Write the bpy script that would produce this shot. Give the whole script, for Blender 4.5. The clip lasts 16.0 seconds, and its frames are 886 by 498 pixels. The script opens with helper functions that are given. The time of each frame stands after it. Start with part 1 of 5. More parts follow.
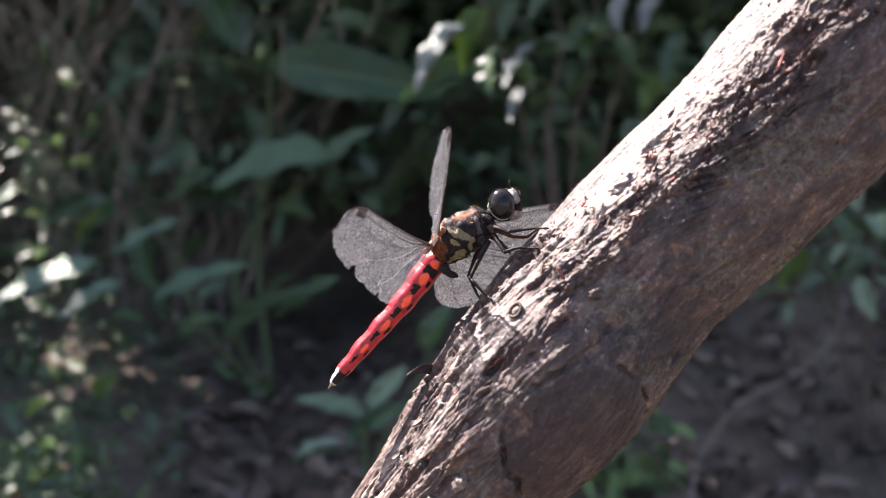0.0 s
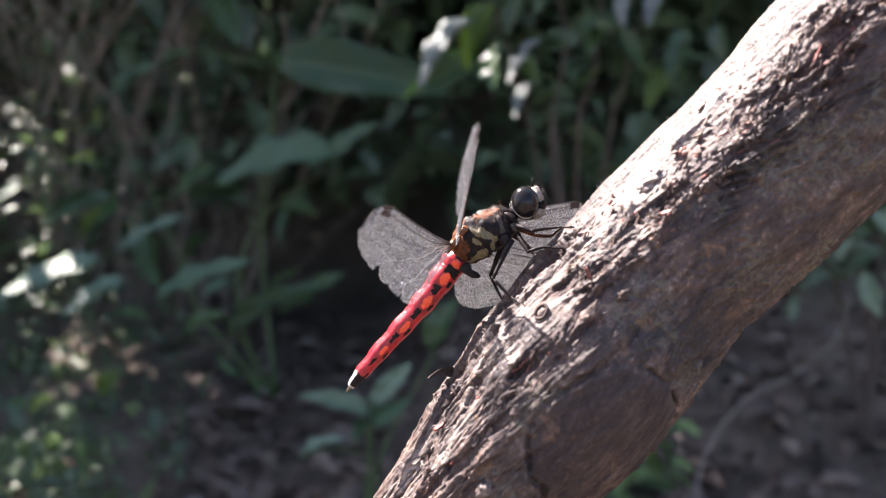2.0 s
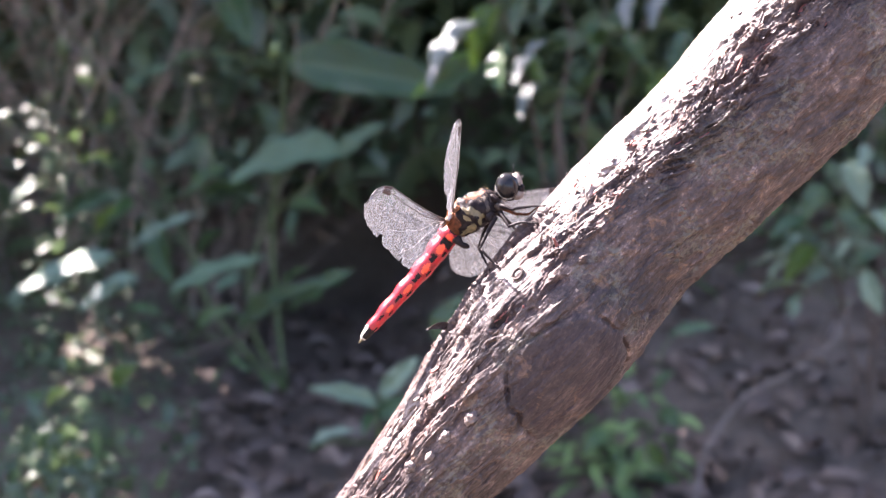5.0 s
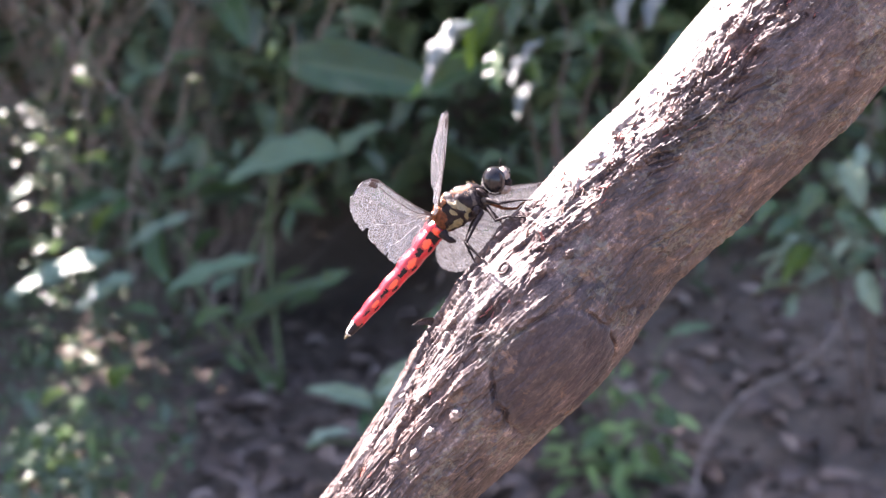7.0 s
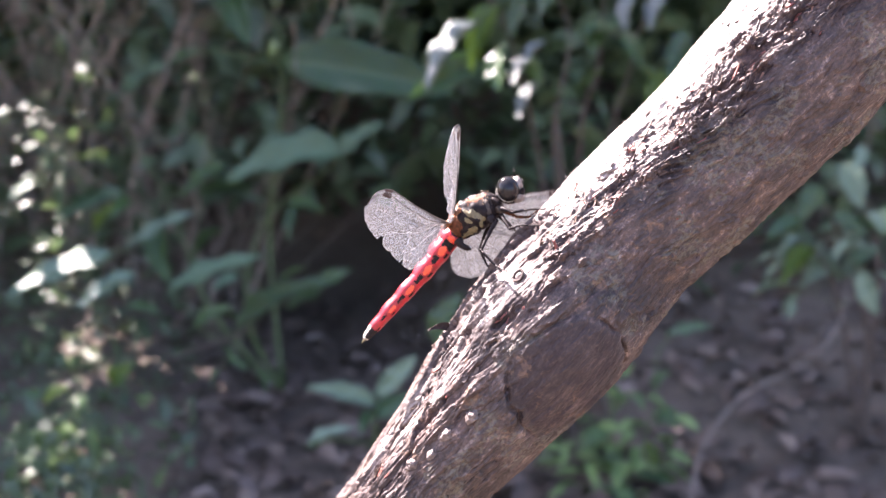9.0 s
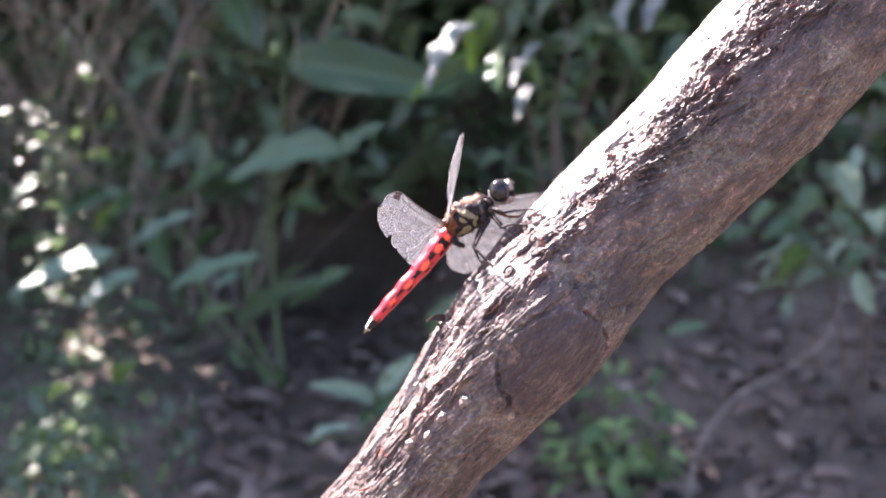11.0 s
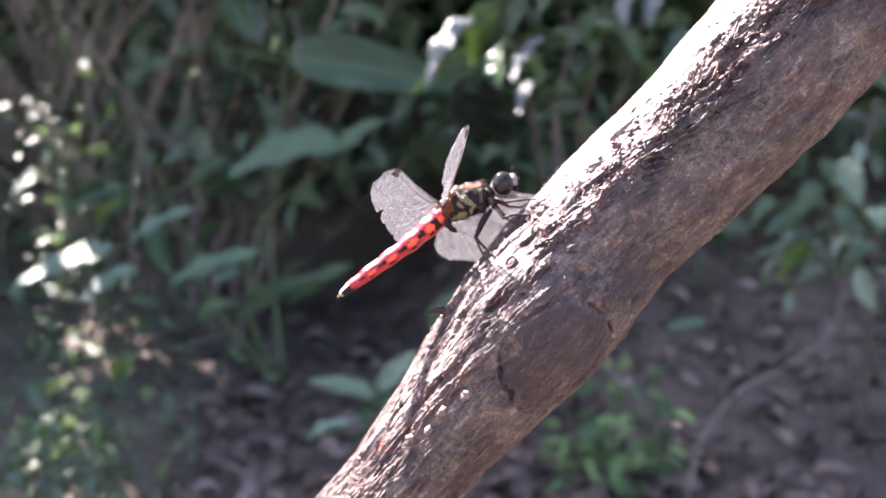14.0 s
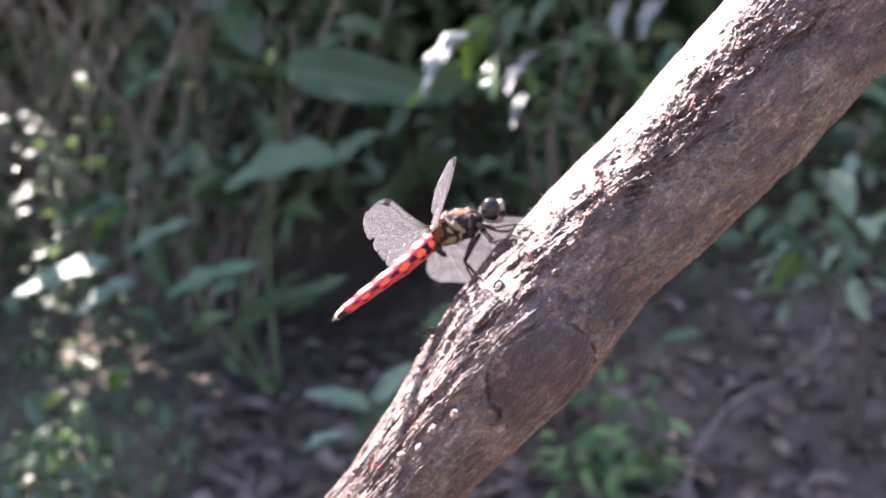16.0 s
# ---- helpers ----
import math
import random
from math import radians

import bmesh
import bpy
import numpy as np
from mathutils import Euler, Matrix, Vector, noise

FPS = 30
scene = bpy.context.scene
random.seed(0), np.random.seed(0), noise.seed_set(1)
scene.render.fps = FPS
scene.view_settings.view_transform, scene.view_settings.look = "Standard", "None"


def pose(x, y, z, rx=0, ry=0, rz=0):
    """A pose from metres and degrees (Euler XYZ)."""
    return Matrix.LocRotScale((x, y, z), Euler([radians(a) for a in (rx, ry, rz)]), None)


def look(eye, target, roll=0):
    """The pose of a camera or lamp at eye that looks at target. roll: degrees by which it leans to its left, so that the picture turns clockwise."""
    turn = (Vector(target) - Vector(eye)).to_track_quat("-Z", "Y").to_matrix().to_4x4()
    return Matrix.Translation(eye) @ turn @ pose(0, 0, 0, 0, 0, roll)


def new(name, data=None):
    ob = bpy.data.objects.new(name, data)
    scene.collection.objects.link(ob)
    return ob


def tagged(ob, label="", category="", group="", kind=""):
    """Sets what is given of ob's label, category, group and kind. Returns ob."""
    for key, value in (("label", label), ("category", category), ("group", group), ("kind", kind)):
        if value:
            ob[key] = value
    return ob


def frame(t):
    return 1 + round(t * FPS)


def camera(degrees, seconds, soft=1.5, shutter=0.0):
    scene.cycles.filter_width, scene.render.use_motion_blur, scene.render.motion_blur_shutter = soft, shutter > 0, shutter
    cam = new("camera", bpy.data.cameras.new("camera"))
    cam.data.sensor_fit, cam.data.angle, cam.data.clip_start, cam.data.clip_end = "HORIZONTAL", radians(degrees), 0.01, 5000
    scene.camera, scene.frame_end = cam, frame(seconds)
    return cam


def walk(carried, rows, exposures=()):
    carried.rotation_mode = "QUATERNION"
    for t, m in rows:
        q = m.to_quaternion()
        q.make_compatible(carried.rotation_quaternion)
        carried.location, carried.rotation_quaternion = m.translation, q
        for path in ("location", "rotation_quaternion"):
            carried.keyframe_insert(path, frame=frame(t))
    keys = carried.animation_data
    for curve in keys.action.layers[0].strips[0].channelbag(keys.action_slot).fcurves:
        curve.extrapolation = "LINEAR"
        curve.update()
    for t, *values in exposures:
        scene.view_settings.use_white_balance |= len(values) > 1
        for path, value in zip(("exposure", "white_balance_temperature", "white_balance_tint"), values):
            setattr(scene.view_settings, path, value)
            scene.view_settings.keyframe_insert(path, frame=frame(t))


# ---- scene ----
# ================= camera and its walk =================
cam = camera(55, 16.0, soft=1.0)
cam.data.dof.use_dof = True
cam.data.dof.focus_distance = 0.135
cam.data.dof.aperture_fstop = 19.0

PATH = [
    (0, pose(0.00068, 0.02172, 0.55969, 82.175, 0.020, -0.715)),
    (0.5, pose(0.00040, 0.02397, 0.55962, 81.976, 0.056, -0.565)),
    (1, pose(-0.00179, 0.02557, 0.55640, 81.986, 0.117, -0.476)),
    (1.5, pose(-0.00282, 0.02823, 0.55551, 82.022, -0.007, -0.499)),
    (2, pose(-0.00215, 0.02541, 0.55967, 81.915, 0.027, -0.555)),
    (2.5, pose(-0.00160, 0.01155, 0.55900, 82.179, 0.050, -0.252)),
    (3, pose(-0.00020, 0.00490, 0.56207, 82.337, 0.325, 0.119)),
    (3.5, pose(0.00195, -0.00000, 0.56396, 82.260, 0.390, 0.192)),
    (4, pose(-0.00017, -0.00387, 0.56244, 82.010, 0.258, 0.161)),
    (6.5, pose(0.00024, 0.00204, 0.55710, 81.910, -0.116, -0.060)),
    (7, pose(0.00205, -0.00022, 0.55766, 81.988, -0.016, -0.079)),
    (7.5, pose(0.00000, 0.00000, 0.56000, 82.000, 0.000, -0.000)),
    (8, pose(-0.00006, -0.00100, 0.55972, 82.028, -0.034, -0.026)),
    (8.5, pose(-0.00156, -0.00268, 0.55987, 81.926, -0.051, -0.085)),
    (9, pose(-0.00097, -0.00457, 0.55992, 81.864, -0.225, -0.127)),
    (11.5, pose(0.00025, -0.01838, 0.56138, 81.845, -0.311, -0.100)),
    (12, pose(0.00098, -0.01818, 0.56005, 81.698, -0.238, -0.108)),
    (12.5, pose(-0.00030, -0.01580, 0.55976, 81.601, -0.305, -0.050)),
    (13, pose(-0.00129, -0.01519, 0.55916, 81.602, -0.420, -0.055)),
    (13.5, pose(-0.00210, -0.01505, 0.55959, 81.604, -0.493, -0.026)),
    (14, pose(-0.00034, -0.01386, 0.55965, 81.607, -0.367, -0.063)),
    (14.5, pose(0.00072, -0.01280, 0.55970, 81.825, -0.224, -0.158)),
    (15, pose(-0.00018, -0.01292, 0.55995, 82.142, -0.224, -0.230)),
    (15.5, pose(-0.00032, -0.01283, 0.56154, 82.164, -0.241, -0.323)),
    (16, pose(0.00090, -0.01975, 0.56316, 82.307, -0.237, -0.323)),
]
EXPOSURES = [(t, 2.59 + e, k + 330, m + (4 if t < 2.2 else 7)) for t, e, k, m in ((0, 0.0, 6250, 16), (2.0, 0.0, 6250, 16), (2.5, 0.17, 6200, 17), (3.0, 0.36, 6180, 18), (3.5, 0.54, 6160, 19), (4.2, 0.74, 6140, 20),
                                                        (6.5, 1.04, 6120, 22), (8.0, 1.04, 6120, 22), (9.0, 0.92, 6150, 21), (11.5, 0.97, 6120, 22), (16.0, 0.87, 6150, 21))]
walk(cam, PATH, EXPOSURES)

# ================= world, sun =================
SUN_DIR = Vector((-0.47, 0.39, 0.79)).normalized()
world = bpy.data.worlds.new("sky")
scene.world = world
world.use_nodes = True
wn = world.node_tree
sky = wn.nodes.new("ShaderNodeTexSky")
sky.sky_type = "NISHITA"
sky.sun_disc = False
sky.sun_elevation = math.asin(SUN_DIR.z)
sky.sun_rotation = math.atan2(SUN_DIR.x, SUN_DIR.y)
sky.air_density, sky.dust_density = 1.0, 2.0
wn.nodes["Background"].inputs["Strength"].default_value = 0.062
wn.links.new(sky.outputs[0], wn.nodes["Background"].inputs[0])
sun = new("sun", bpy.data.lights.new("sun", "SUN"))
sun.data.energy, sun.data.angle, sun.data.color = 5.0, radians(0.6), (1.0, 0.95, 0.87)
sun.matrix_world = look(tuple(SUN_DIR * 6), (0, 0, 0))


# ================= materials =================
def material(name):
    m = bpy.data.materials.new(name)
    m.use_nodes = True
    t = m.node_tree
    return m, t, t.nodes["Principled BSDF"], t.nodes["Material Output"]


def node(t, kind, **values):
    n = t.nodes.new(kind)
    for key, v in values.items():
        n.inputs[key].default_value = v
    return n


def ramp(t, source, stops, smooth=False):
    n = t.nodes.new("ShaderNodeValToRGB")
    e = n.color_ramp.elements
    while len(e) < len(stops):
        e.new(0.5)
    for k, (p, c) in enumerate(stops):
        e[k].position, e[k].color = p, (*c, 1)
    t.links.new(source, n.inputs[0])
    return n.outputs[0]


def mixed(t, fac, a, b, how="MIX"):
    n = t.nodes.new("ShaderNodeMix")
    n.data_type, n.blend_type = "RGBA", how
    for socket, v in ((n.inputs[0], fac), (n.inputs[6], a), (n.inputs[7], b)):
        if isinstance(v, (int, float)):
            socket.default_value = v
        elif isinstance(v, tuple):
            socket.default_value = (*v, 1)
        else:
            t.links.new(v, socket)
    return n.outputs[2]


def grain(t, scale, detail=6.0, rough=0.6, stretch=None, coords="Object", distortion=0.0):
    c = t.nodes.new("ShaderNodeTexCoord")
    n = node(t, "ShaderNodeTexNoise", Scale=scale, Detail=detail, Roughness=rough, Distortion=distortion)
    source = c.outputs[coords]
    if stretch:
        for key, value in (("Rotation", stretch[0]), ("Scale", stretch[1])):
            m = t.nodes.new("ShaderNodeMapping")
            m.inputs[key].default_value = value
            t.links.new(source, m.inputs[0])
            source = m.outputs[0]
    t.links.new(source, n.inputs["Vector"])
    return n.outputs[0]


def bump(t, height, p, strength, distance):
    b = node(t, "ShaderNodeBump", Strength=strength, Distance=distance)
    t.links.new(height, b.inputs["Height"])
    t.links.new(b.outputs[0], p.inputs["Normal"])


def bark_material():
    m, t, p, out = material("bark")
    along = (0, radians(50.6), 0)   # the stem leans to +x: turn its length onto local x, then stretch
    fine = grain(t, 1500, 6, 0.68)
    fibre = grain(t, 900, 5, 0.62, (along, (0.28, 1, 1)), distortion=0.5)
    mottle = grain(t, 420, 6, 0.66, (along, (0.6, 1, 1)), distortion=0.6)
    blotch = grain(t, 130, 5, 0.6, (along, (0.55, 1, 1)), distortion=0.4)
    spread = mixed(t, 0.35, mixed(t, 0.5, fine, mottle), fibre)
    # weathered grey outside, red-brown where the outer layers have come off
    outer = ramp(t, spread, [(0.33, (0.012, 0.008, 0.0075)), (0.44, (0.034, 0.022, 0.0192)), (0.54, (0.078, 0.054, 0.047)), (0.65, (0.29, 0.22, 0.185))])
    inner = ramp(t, spread, [(0.34, (0.012, 0.006, 0.005)), (0.44, (0.027, 0.016, 0.015)), (0.55, (0.062, 0.039, 0.035)), (0.67, (0.19, 0.122, 0.094))])
    def held(key):
        n = t.nodes.new("ShaderNodeAttribute")
        n.attribute_name = key
        return n.outputs["Fac"]
    layer = held("layer")
    mask = mixed(t, 0.25, layer, mottle)
    col = mixed(t, ramp(t, mask, [(0.42, (0, 0, 0)), (0.66, (1, 1, 1))]), inner, outer)
    col = mixed(t, 1.0, col, ramp(t, blotch, [(0.34, (0.45, 0.40, 0.41)), (0.5, (0.95, 0.89, 0.88)), (0.64, (1.5, 1.4, 1.32))]), "MULTIPLY")
    # the smooth plate of dark inner bark
    col = mixed(t, ramp(t, held("plate"), [(0.2, (0, 0, 0)), (0.8, (0.75, 0.75, 0.75))]), col, ramp(t, spread, [(0.36, (0.012, 0.007, 0.007)), (0.5, (0.032, 0.020, 0.019)), (0.68, (0.085, 0.056, 0.048))]))
    # pale worn wood where the bark has come off, also painted to widen the sunlit band
    wood_lit = ramp(t, spread, [(0.36, (0.075, 0.052, 0.040)), (0.46, (0.21, 0.165, 0.14)), (0.62, (0.39, 0.33, 0.295))])
    col = mixed(t, held("bare"), col, wood_lit)
    # crusty grey-green lichen in clumps
    speck = ramp(t, grain(t, 800, 6, 0.72, distortion=0.8), [(0.46, (0, 0, 0)), (0.58, (0.6, 0.6, 0.6))])
    col = mixed(t, mixed(t, 1.0, held("lichen"), speck, "MULTIPLY"), col, (0.135, 0.122, 0.088))
    ochre = ramp(t, grain(t, 260, 5, 0.65, distortion=0.8), [(0.60, (0, 0, 0)), (0.70, (0.5, 0.5, 0.5))])
    col = mixed(t, ochre, col, (0.24, 0.135, 0.075))
    pits = ramp(t, grain(t, 1100, 5, 0.7, (along, (0.5, 1, 1)), distortion=1.0), [(0.28, (0.45, 0.40, 0.39)), (0.38, (1, 1, 1))])
    col = mixed(t, 1.0, col, pits, "MULTIPLY")
    t.links.new(col, p.inputs["Base Color"])
    t.links.new(ramp(t, mask, [(0.3, (0.85, 0.85, 0.85)), (0.6, (0.55, 0.55, 0.55))]), p.inputs["Roughness"])
    p.inputs["Specular IOR Level"].default_value = 0.5
    bump(t, mixed(t, 0.5, mixed(t, 0.5, fibre, grain(t, 2600, 5, 0.7)), mottle), p, 0.8, 0.0008)
    return m


def leaf_material(name, dark, light, gloss=0.32, through_share=0.35, joined=False, glow=(0.25, 0.42, 0.06)):
    m, t, p, out = material(name)
    if joined:
        pick = t.nodes.new("ShaderNodeNewGeometry").outputs["Random Per Island"]
    else:
        pick = t.nodes.new("ShaderNodeObjectInfo").outputs["Random"]
    body = ramp(t, pick, [(0.0, dark), (0.6, tuple((a + b) / 2 for a, b in zip(dark, light))), (1.0, light)])
    body = mixed(t, 0.5, body, ramp(t, grain(t, 7, 5), [(0.3, (0.6, 0.6, 0.55)), (0.7, (1.25, 1.2, 1.1))]), "MULTIPLY")
    if not joined:
        c = t.nodes.new("ShaderNodeTexCoord")
        s = t.nodes.new("ShaderNodeSeparateXYZ")
        t.links.new(c.outputs["Object"], s.inputs[0])
        a = t.nodes.new("ShaderNodeMath"); a.operation = "ABSOLUTE"
        t.links.new(s.outputs["Y"], a.inputs[0])
        rib = ramp(t, a.outputs[0], [(0.0, (1, 1, 1)), (0.022, (0.9, 0.9, 0.9)), (0.035, (0, 0, 0))])
        body = mixed(t, mixed(t, 1.0, rib, (0.28, 0.28, 0.28), "MULTIPLY"), body, (0.16, 0.24, 0.10))
        d = t.nodes.new("ShaderNodeMath"); d.operation = "MULTIPLY_ADD"
        d.inputs[1].default_value = -0.9
        t.links.new(a.outputs[0], d.inputs[0]); t.links.new(s.outputs["X"], d.inputs[2])
        w = t.nodes.new("ShaderNodeMath"); w.operation = "MULTIPLY"; w.inputs[1].default_value = 75.0
        t.links.new(d.outputs[0], w.inputs[0])
        v = t.nodes.new("ShaderNodeMath"); v.operation = "SINE"
        t.links.new(w.outputs[0], v.inputs[0])
        bump(t, v.outputs[0], p, 0.25, 0.01)
    t.links.new(body, p.inputs["Base Color"])
    p.inputs["Roughness"].default_value = gloss
    p.inputs["Specular IOR Level"].default_value = 0.6
    tr = t.nodes.new("ShaderNodeBsdfTranslucent")
    t.links.new(mixed(t, 0.6, body, glow), tr.inputs[0])
    mx = t.nodes.new("ShaderNodeMixShader")
    mx.inputs[0].default_value = through_share
    t.links.new(p.outputs[0], mx.inputs[1]); t.links.new(tr.outputs[0], mx.inputs[2])
    t.links.new(mx.outputs[0], out.inputs[0])
    return m


def plain_material(name, color, rough=0.5, metal=0.0, spread=0.25, scale=900, coat=0.0, relief=0.15, spec=0.5):
    m, t, p, out = material(name)
    dark = tuple(c * (1 - spread) for c in color)
    light = tuple(min(1, c * (1 + spread)) for c in color)
    g = grain(t, scale, 5)
    t.links.new(ramp(t, g, [(0.3, dark), (0.7, light)]), p.inputs["Base Color"])
    p.inputs["Roughness"].default_value, p.inputs["Metallic"].default_value = rough, metal
    p.inputs["Coat Weight"].default_value = coat
    p.inputs["Coat Roughness"].default_value = rough * 0.8
    p.inputs["Specular IOR Level"].default_value = spec
    if relief:
        bump(t, g, p, relief, 0.3 / scale)
    return m


def wing_material():
    m, t, p, out = material("wing_membrane")
    g = grain(t, 700, 4, 0.6)
    c = t.nodes.new("ShaderNodeTexCoord")
    cells = node(t, "ShaderNodeTexVoronoi", Scale=1700.0)
    cells.feature = "DISTANCE_TO_EDGE"
    t.links.new(c.outputs["Object"], cells.inputs["Vector"])
    pane = ramp(t, cells.outputs[0], [(0.05, (0, 0, 0)), (0.10, (1, 1, 1))])
    t.links.new(mixed(t, pane, (0.46, 0.46, 0.47), ramp(t, g, [(0.35, (0.42, 0.45, 0.50)), (0.65, (0.70, 0.74, 0.80))])), p.inputs["Base Color"])
    p.inputs["Roughness"].default_value = 0.3
    bump(t, mixed(t, 0.6, g, pane), p, 0.8, 0.0022)
    clear = t.nodes.new("ShaderNodeBsdfTransparent")
    clear.inputs[0].default_value = (0.93, 0.94, 0.95, 1)
    tr = t.nodes.new("ShaderNodeBsdfTranslucent")
    t.links.new(mixed(t, pane, (0.36, 0.36, 0.37), (0.58, 0.61, 0.66)), tr.inputs[0])
    a = t.nodes.new("ShaderNodeMixShader"); a.inputs[0].default_value = 0.20
    t.links.new(p.outputs[0], a.inputs[1]); t.links.new(tr.outputs[0], a.inputs[2])
    b = t.nodes.new("ShaderNodeMixShader")
    t.links.new(mixed(t, pane, (0.52, 0.52, 0.52), ramp(t, g, [(0.3, (0.06, 0.06, 0.06)), (0.7, (0.24, 0.24, 0.24))])), b.inputs[0])
    t.links.new(clear.outputs[0], b.inputs[1]); t.links.new(a.outputs[0], b.inputs[2])
    t.links.new(b.outputs[0], out.inputs[0])
    return m


def ground_material():
    m, t, p, out = material("soil")
    g, h = grain(t, 3.0, 8, 0.65), grain(t, 60, 6, 0.7)
    col = mixed(t, 0.7, ramp(t, g, [(0.3, (0.072, 0.057, 0.044)), (0.7, (0.178, 0.143, 0.110))]), ramp(t, h, [(0.3, (0.4, 0.4, 0.4)), (0.7, (1.4, 1.3, 1.2))]), "MULTIPLY")
    t.links.new(col, p.inputs["Base Color"])
    p.inputs["Roughness"].default_value = 0.9
    bump(t, h, p, 0.8, 0.02)
    return m


def litter_material():
    m, t, p, out = material("dry_leaf")
    pick = t.nodes.new("ShaderNodeNewGeometry").outputs["Random Per Island"]
    col = ramp(t, pick, [(0.0, (0.058, 0.041, 0.032)), (0.5, (0.118, 0.084, 0.064)), (0.9, (0.17, 0.127, 0.097)), (1.0, (0.26, 0.21, 0.17))])
    t.links.new(mixed(t, 0.6, col, ramp(t, grain(t, 90, 5), [(0.3, (0.55, 0.55, 0.55)), (0.7, (1.2, 1.2, 1.2))]), "MULTIPLY"), p.inputs["Base Color"])
    p.inputs["Roughness"].default_value = 0.6
    return m


BARK = bark_material()
def crust_material():
    m, t, p, out = material("bark_crust")
    pick = t.nodes.new("ShaderNodeNewGeometry").outputs["Random Per Island"]
    col = ramp(t, pick, [(0.0, (0.04, 0.025, 0.021)), (0.3, (0.085, 0.056, 0.048)), (0.45, (0.15, 0.07, 0.05)), (0.58, (0.13, 0.09, 0.065)), (0.8, (0.125, 0.092, 0.083)), (1.0, (0.27, 0.22, 0.20))])
    g = grain(t, 1500, 5)
    t.links.new(mixed(t, 0.8, col, ramp(t, g, [(0.3, (0.45, 0.42, 0.4)), (0.7, (1.3, 1.3, 1.3))]), "MULTIPLY"), p.inputs["Base Color"])
    p.inputs["Roughness"].default_value = 0.6
    bump(t, g, p, 0.5, 0.0003)
    return m


CRUST = crust_material()
FLAKE = plain_material("bark_flake", (0.19, 0.055, 0.042), 0.5, spread=0.6, scale=1500)
BUD = plain_material("bud_scale", (0.15, 0.115, 0.10), 0.7, spread=0.5, scale=1800, relief=0.5)
SCAR = plain_material("scar", (0.065, 0.044, 0.037), 0.8, spread=0.5, scale=1800, relief=0.5)
LEAF = leaf_material("green_leaf", (0.036, 0.082, 0.034), (0.08, 0.16, 0.062))
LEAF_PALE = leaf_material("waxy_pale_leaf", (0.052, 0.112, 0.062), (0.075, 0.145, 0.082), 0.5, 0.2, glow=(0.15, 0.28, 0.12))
# pale grey-green body colour paints in the sky's reflection on glossy leaves
LEAF_SKYTINT = leaf_material("skytint_leaf", (0.11, 0.14, 0.135), (0.165, 0.195, 0.185), 0.5, 0.12, glow=(0.2, 0.28, 0.18))
# raised pale green: the colour carries sunlight that doesn't reach these leaves
LEAF_SUNTINT = leaf_material("suntint_leaf", (0.135, 0.21, 0.15), (0.19, 0.275, 0.19), 0.4, 0.2, glow=(0.15, 0.28, 0.12))
LEAF_BRIGHT = leaf_material("bright_green_leaf", (0.13, 0.22, 0.075), (0.21, 0.33, 0.125), 0.4, 0.3, glow=(0.28, 0.42, 0.10))
LEAF_YELLOW = leaf_material("yellow_green_leaf", (0.075, 0.135, 0.022), (0.12, 0.20, 0.035), 0.35, 0.5, glow=(0.36, 0.50, 0.05))
THICKET = leaf_material("thicket_leaf", (0.042, 0.072, 0.040), (0.105, 0.155, 0.080), 0.45, 0.25, joined=True, glow=(0.17, 0.27, 0.09))
STEM = plain_material("woody_stem", (0.075, 0.056, 0.044), 0.8, spread=0.4, scale=80, relief=0.4)
TWIG = plain_material("weathered_twig", (0.17, 0.145, 0.125), 0.85, spread=0.4, scale=80, relief=0.4)
GREEN_STEM = plain_material("green_stem", (0.07, 0.11, 0.035), 0.5, scale=80)
VINE = plain_material("dry_vine", (0.40, 0.33, 0.27), 0.8, spread=0.4, scale=60)
SOIL, LITTER = ground_material(), litter_material()
RED = plain_material("red_cuticle", (0.33, 0.003, 0.009), 0.36, spread=0.5, scale=700, coat=0.2, relief=0.4, spec=0.5)
# glossier red for the back, its slightly lighter colour adds to the sun's sheen
RED_SHEEN = plain_material("sheen_red_cuticle", (0.38, 0.009, 0.015), 0.28, spread=0.5, scale=600, coat=0.55, relief=0.7, spec=0.5)
RED_SHEEN.node_tree.nodes["Principled BSDF"].inputs["Coat Roughness"].default_value = 0.26
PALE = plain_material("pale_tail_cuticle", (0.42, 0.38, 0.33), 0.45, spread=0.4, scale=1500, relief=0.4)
ORANGE = plain_material("orange_spot", (0.85, 0.065, 0.012), 0.4, spread=0.2, coat=0.3)
BLACK = plain_material("black_cuticle", (0.016, 0.012, 0.012), 0.45, spread=0.5, scale=1500, relief=0.5, spec=0.1)
BROWN = plain_material("rusty_brown_cuticle", (0.10, 0.034, 0.014), 0.6, spread=0.6, scale=1400, relief=0.7, spec=0.15)
CREAM = plain_material("cream_cuticle", (0.135, 0.108, 0.050), 0.5, spread=0.35, scale=1600, relief=0.5)
DUN = plain_material("dun_cuticle", (0.055, 0.042, 0.032), 0.6, spread=0.4, scale=1500, relief=0.5, spec=0.3)
HINGE = plain_material("amber_hinge", (0.17, 0.06, 0.018), 0.4, spread=0.4)
FACE = plain_material("pale_face", (0.24, 0.205, 0.175), 0.7, spread=0.4, scale=1500, relief=0.8)
EYE = plain_material("dark_compound_eye", (0.011, 0.010, 0.010), 0.14, spread=0.35, scale=4000, coat=0.0, relief=0.05, spec=0.3)
EYE_RIM = plain_material("pale_eye_rim", (0.26, 0.24, 0.20), 0.5)
HAIR = plain_material("tawny_bristle", (0.42, 0.27, 0.14), 0.6)
WING = wing_material()
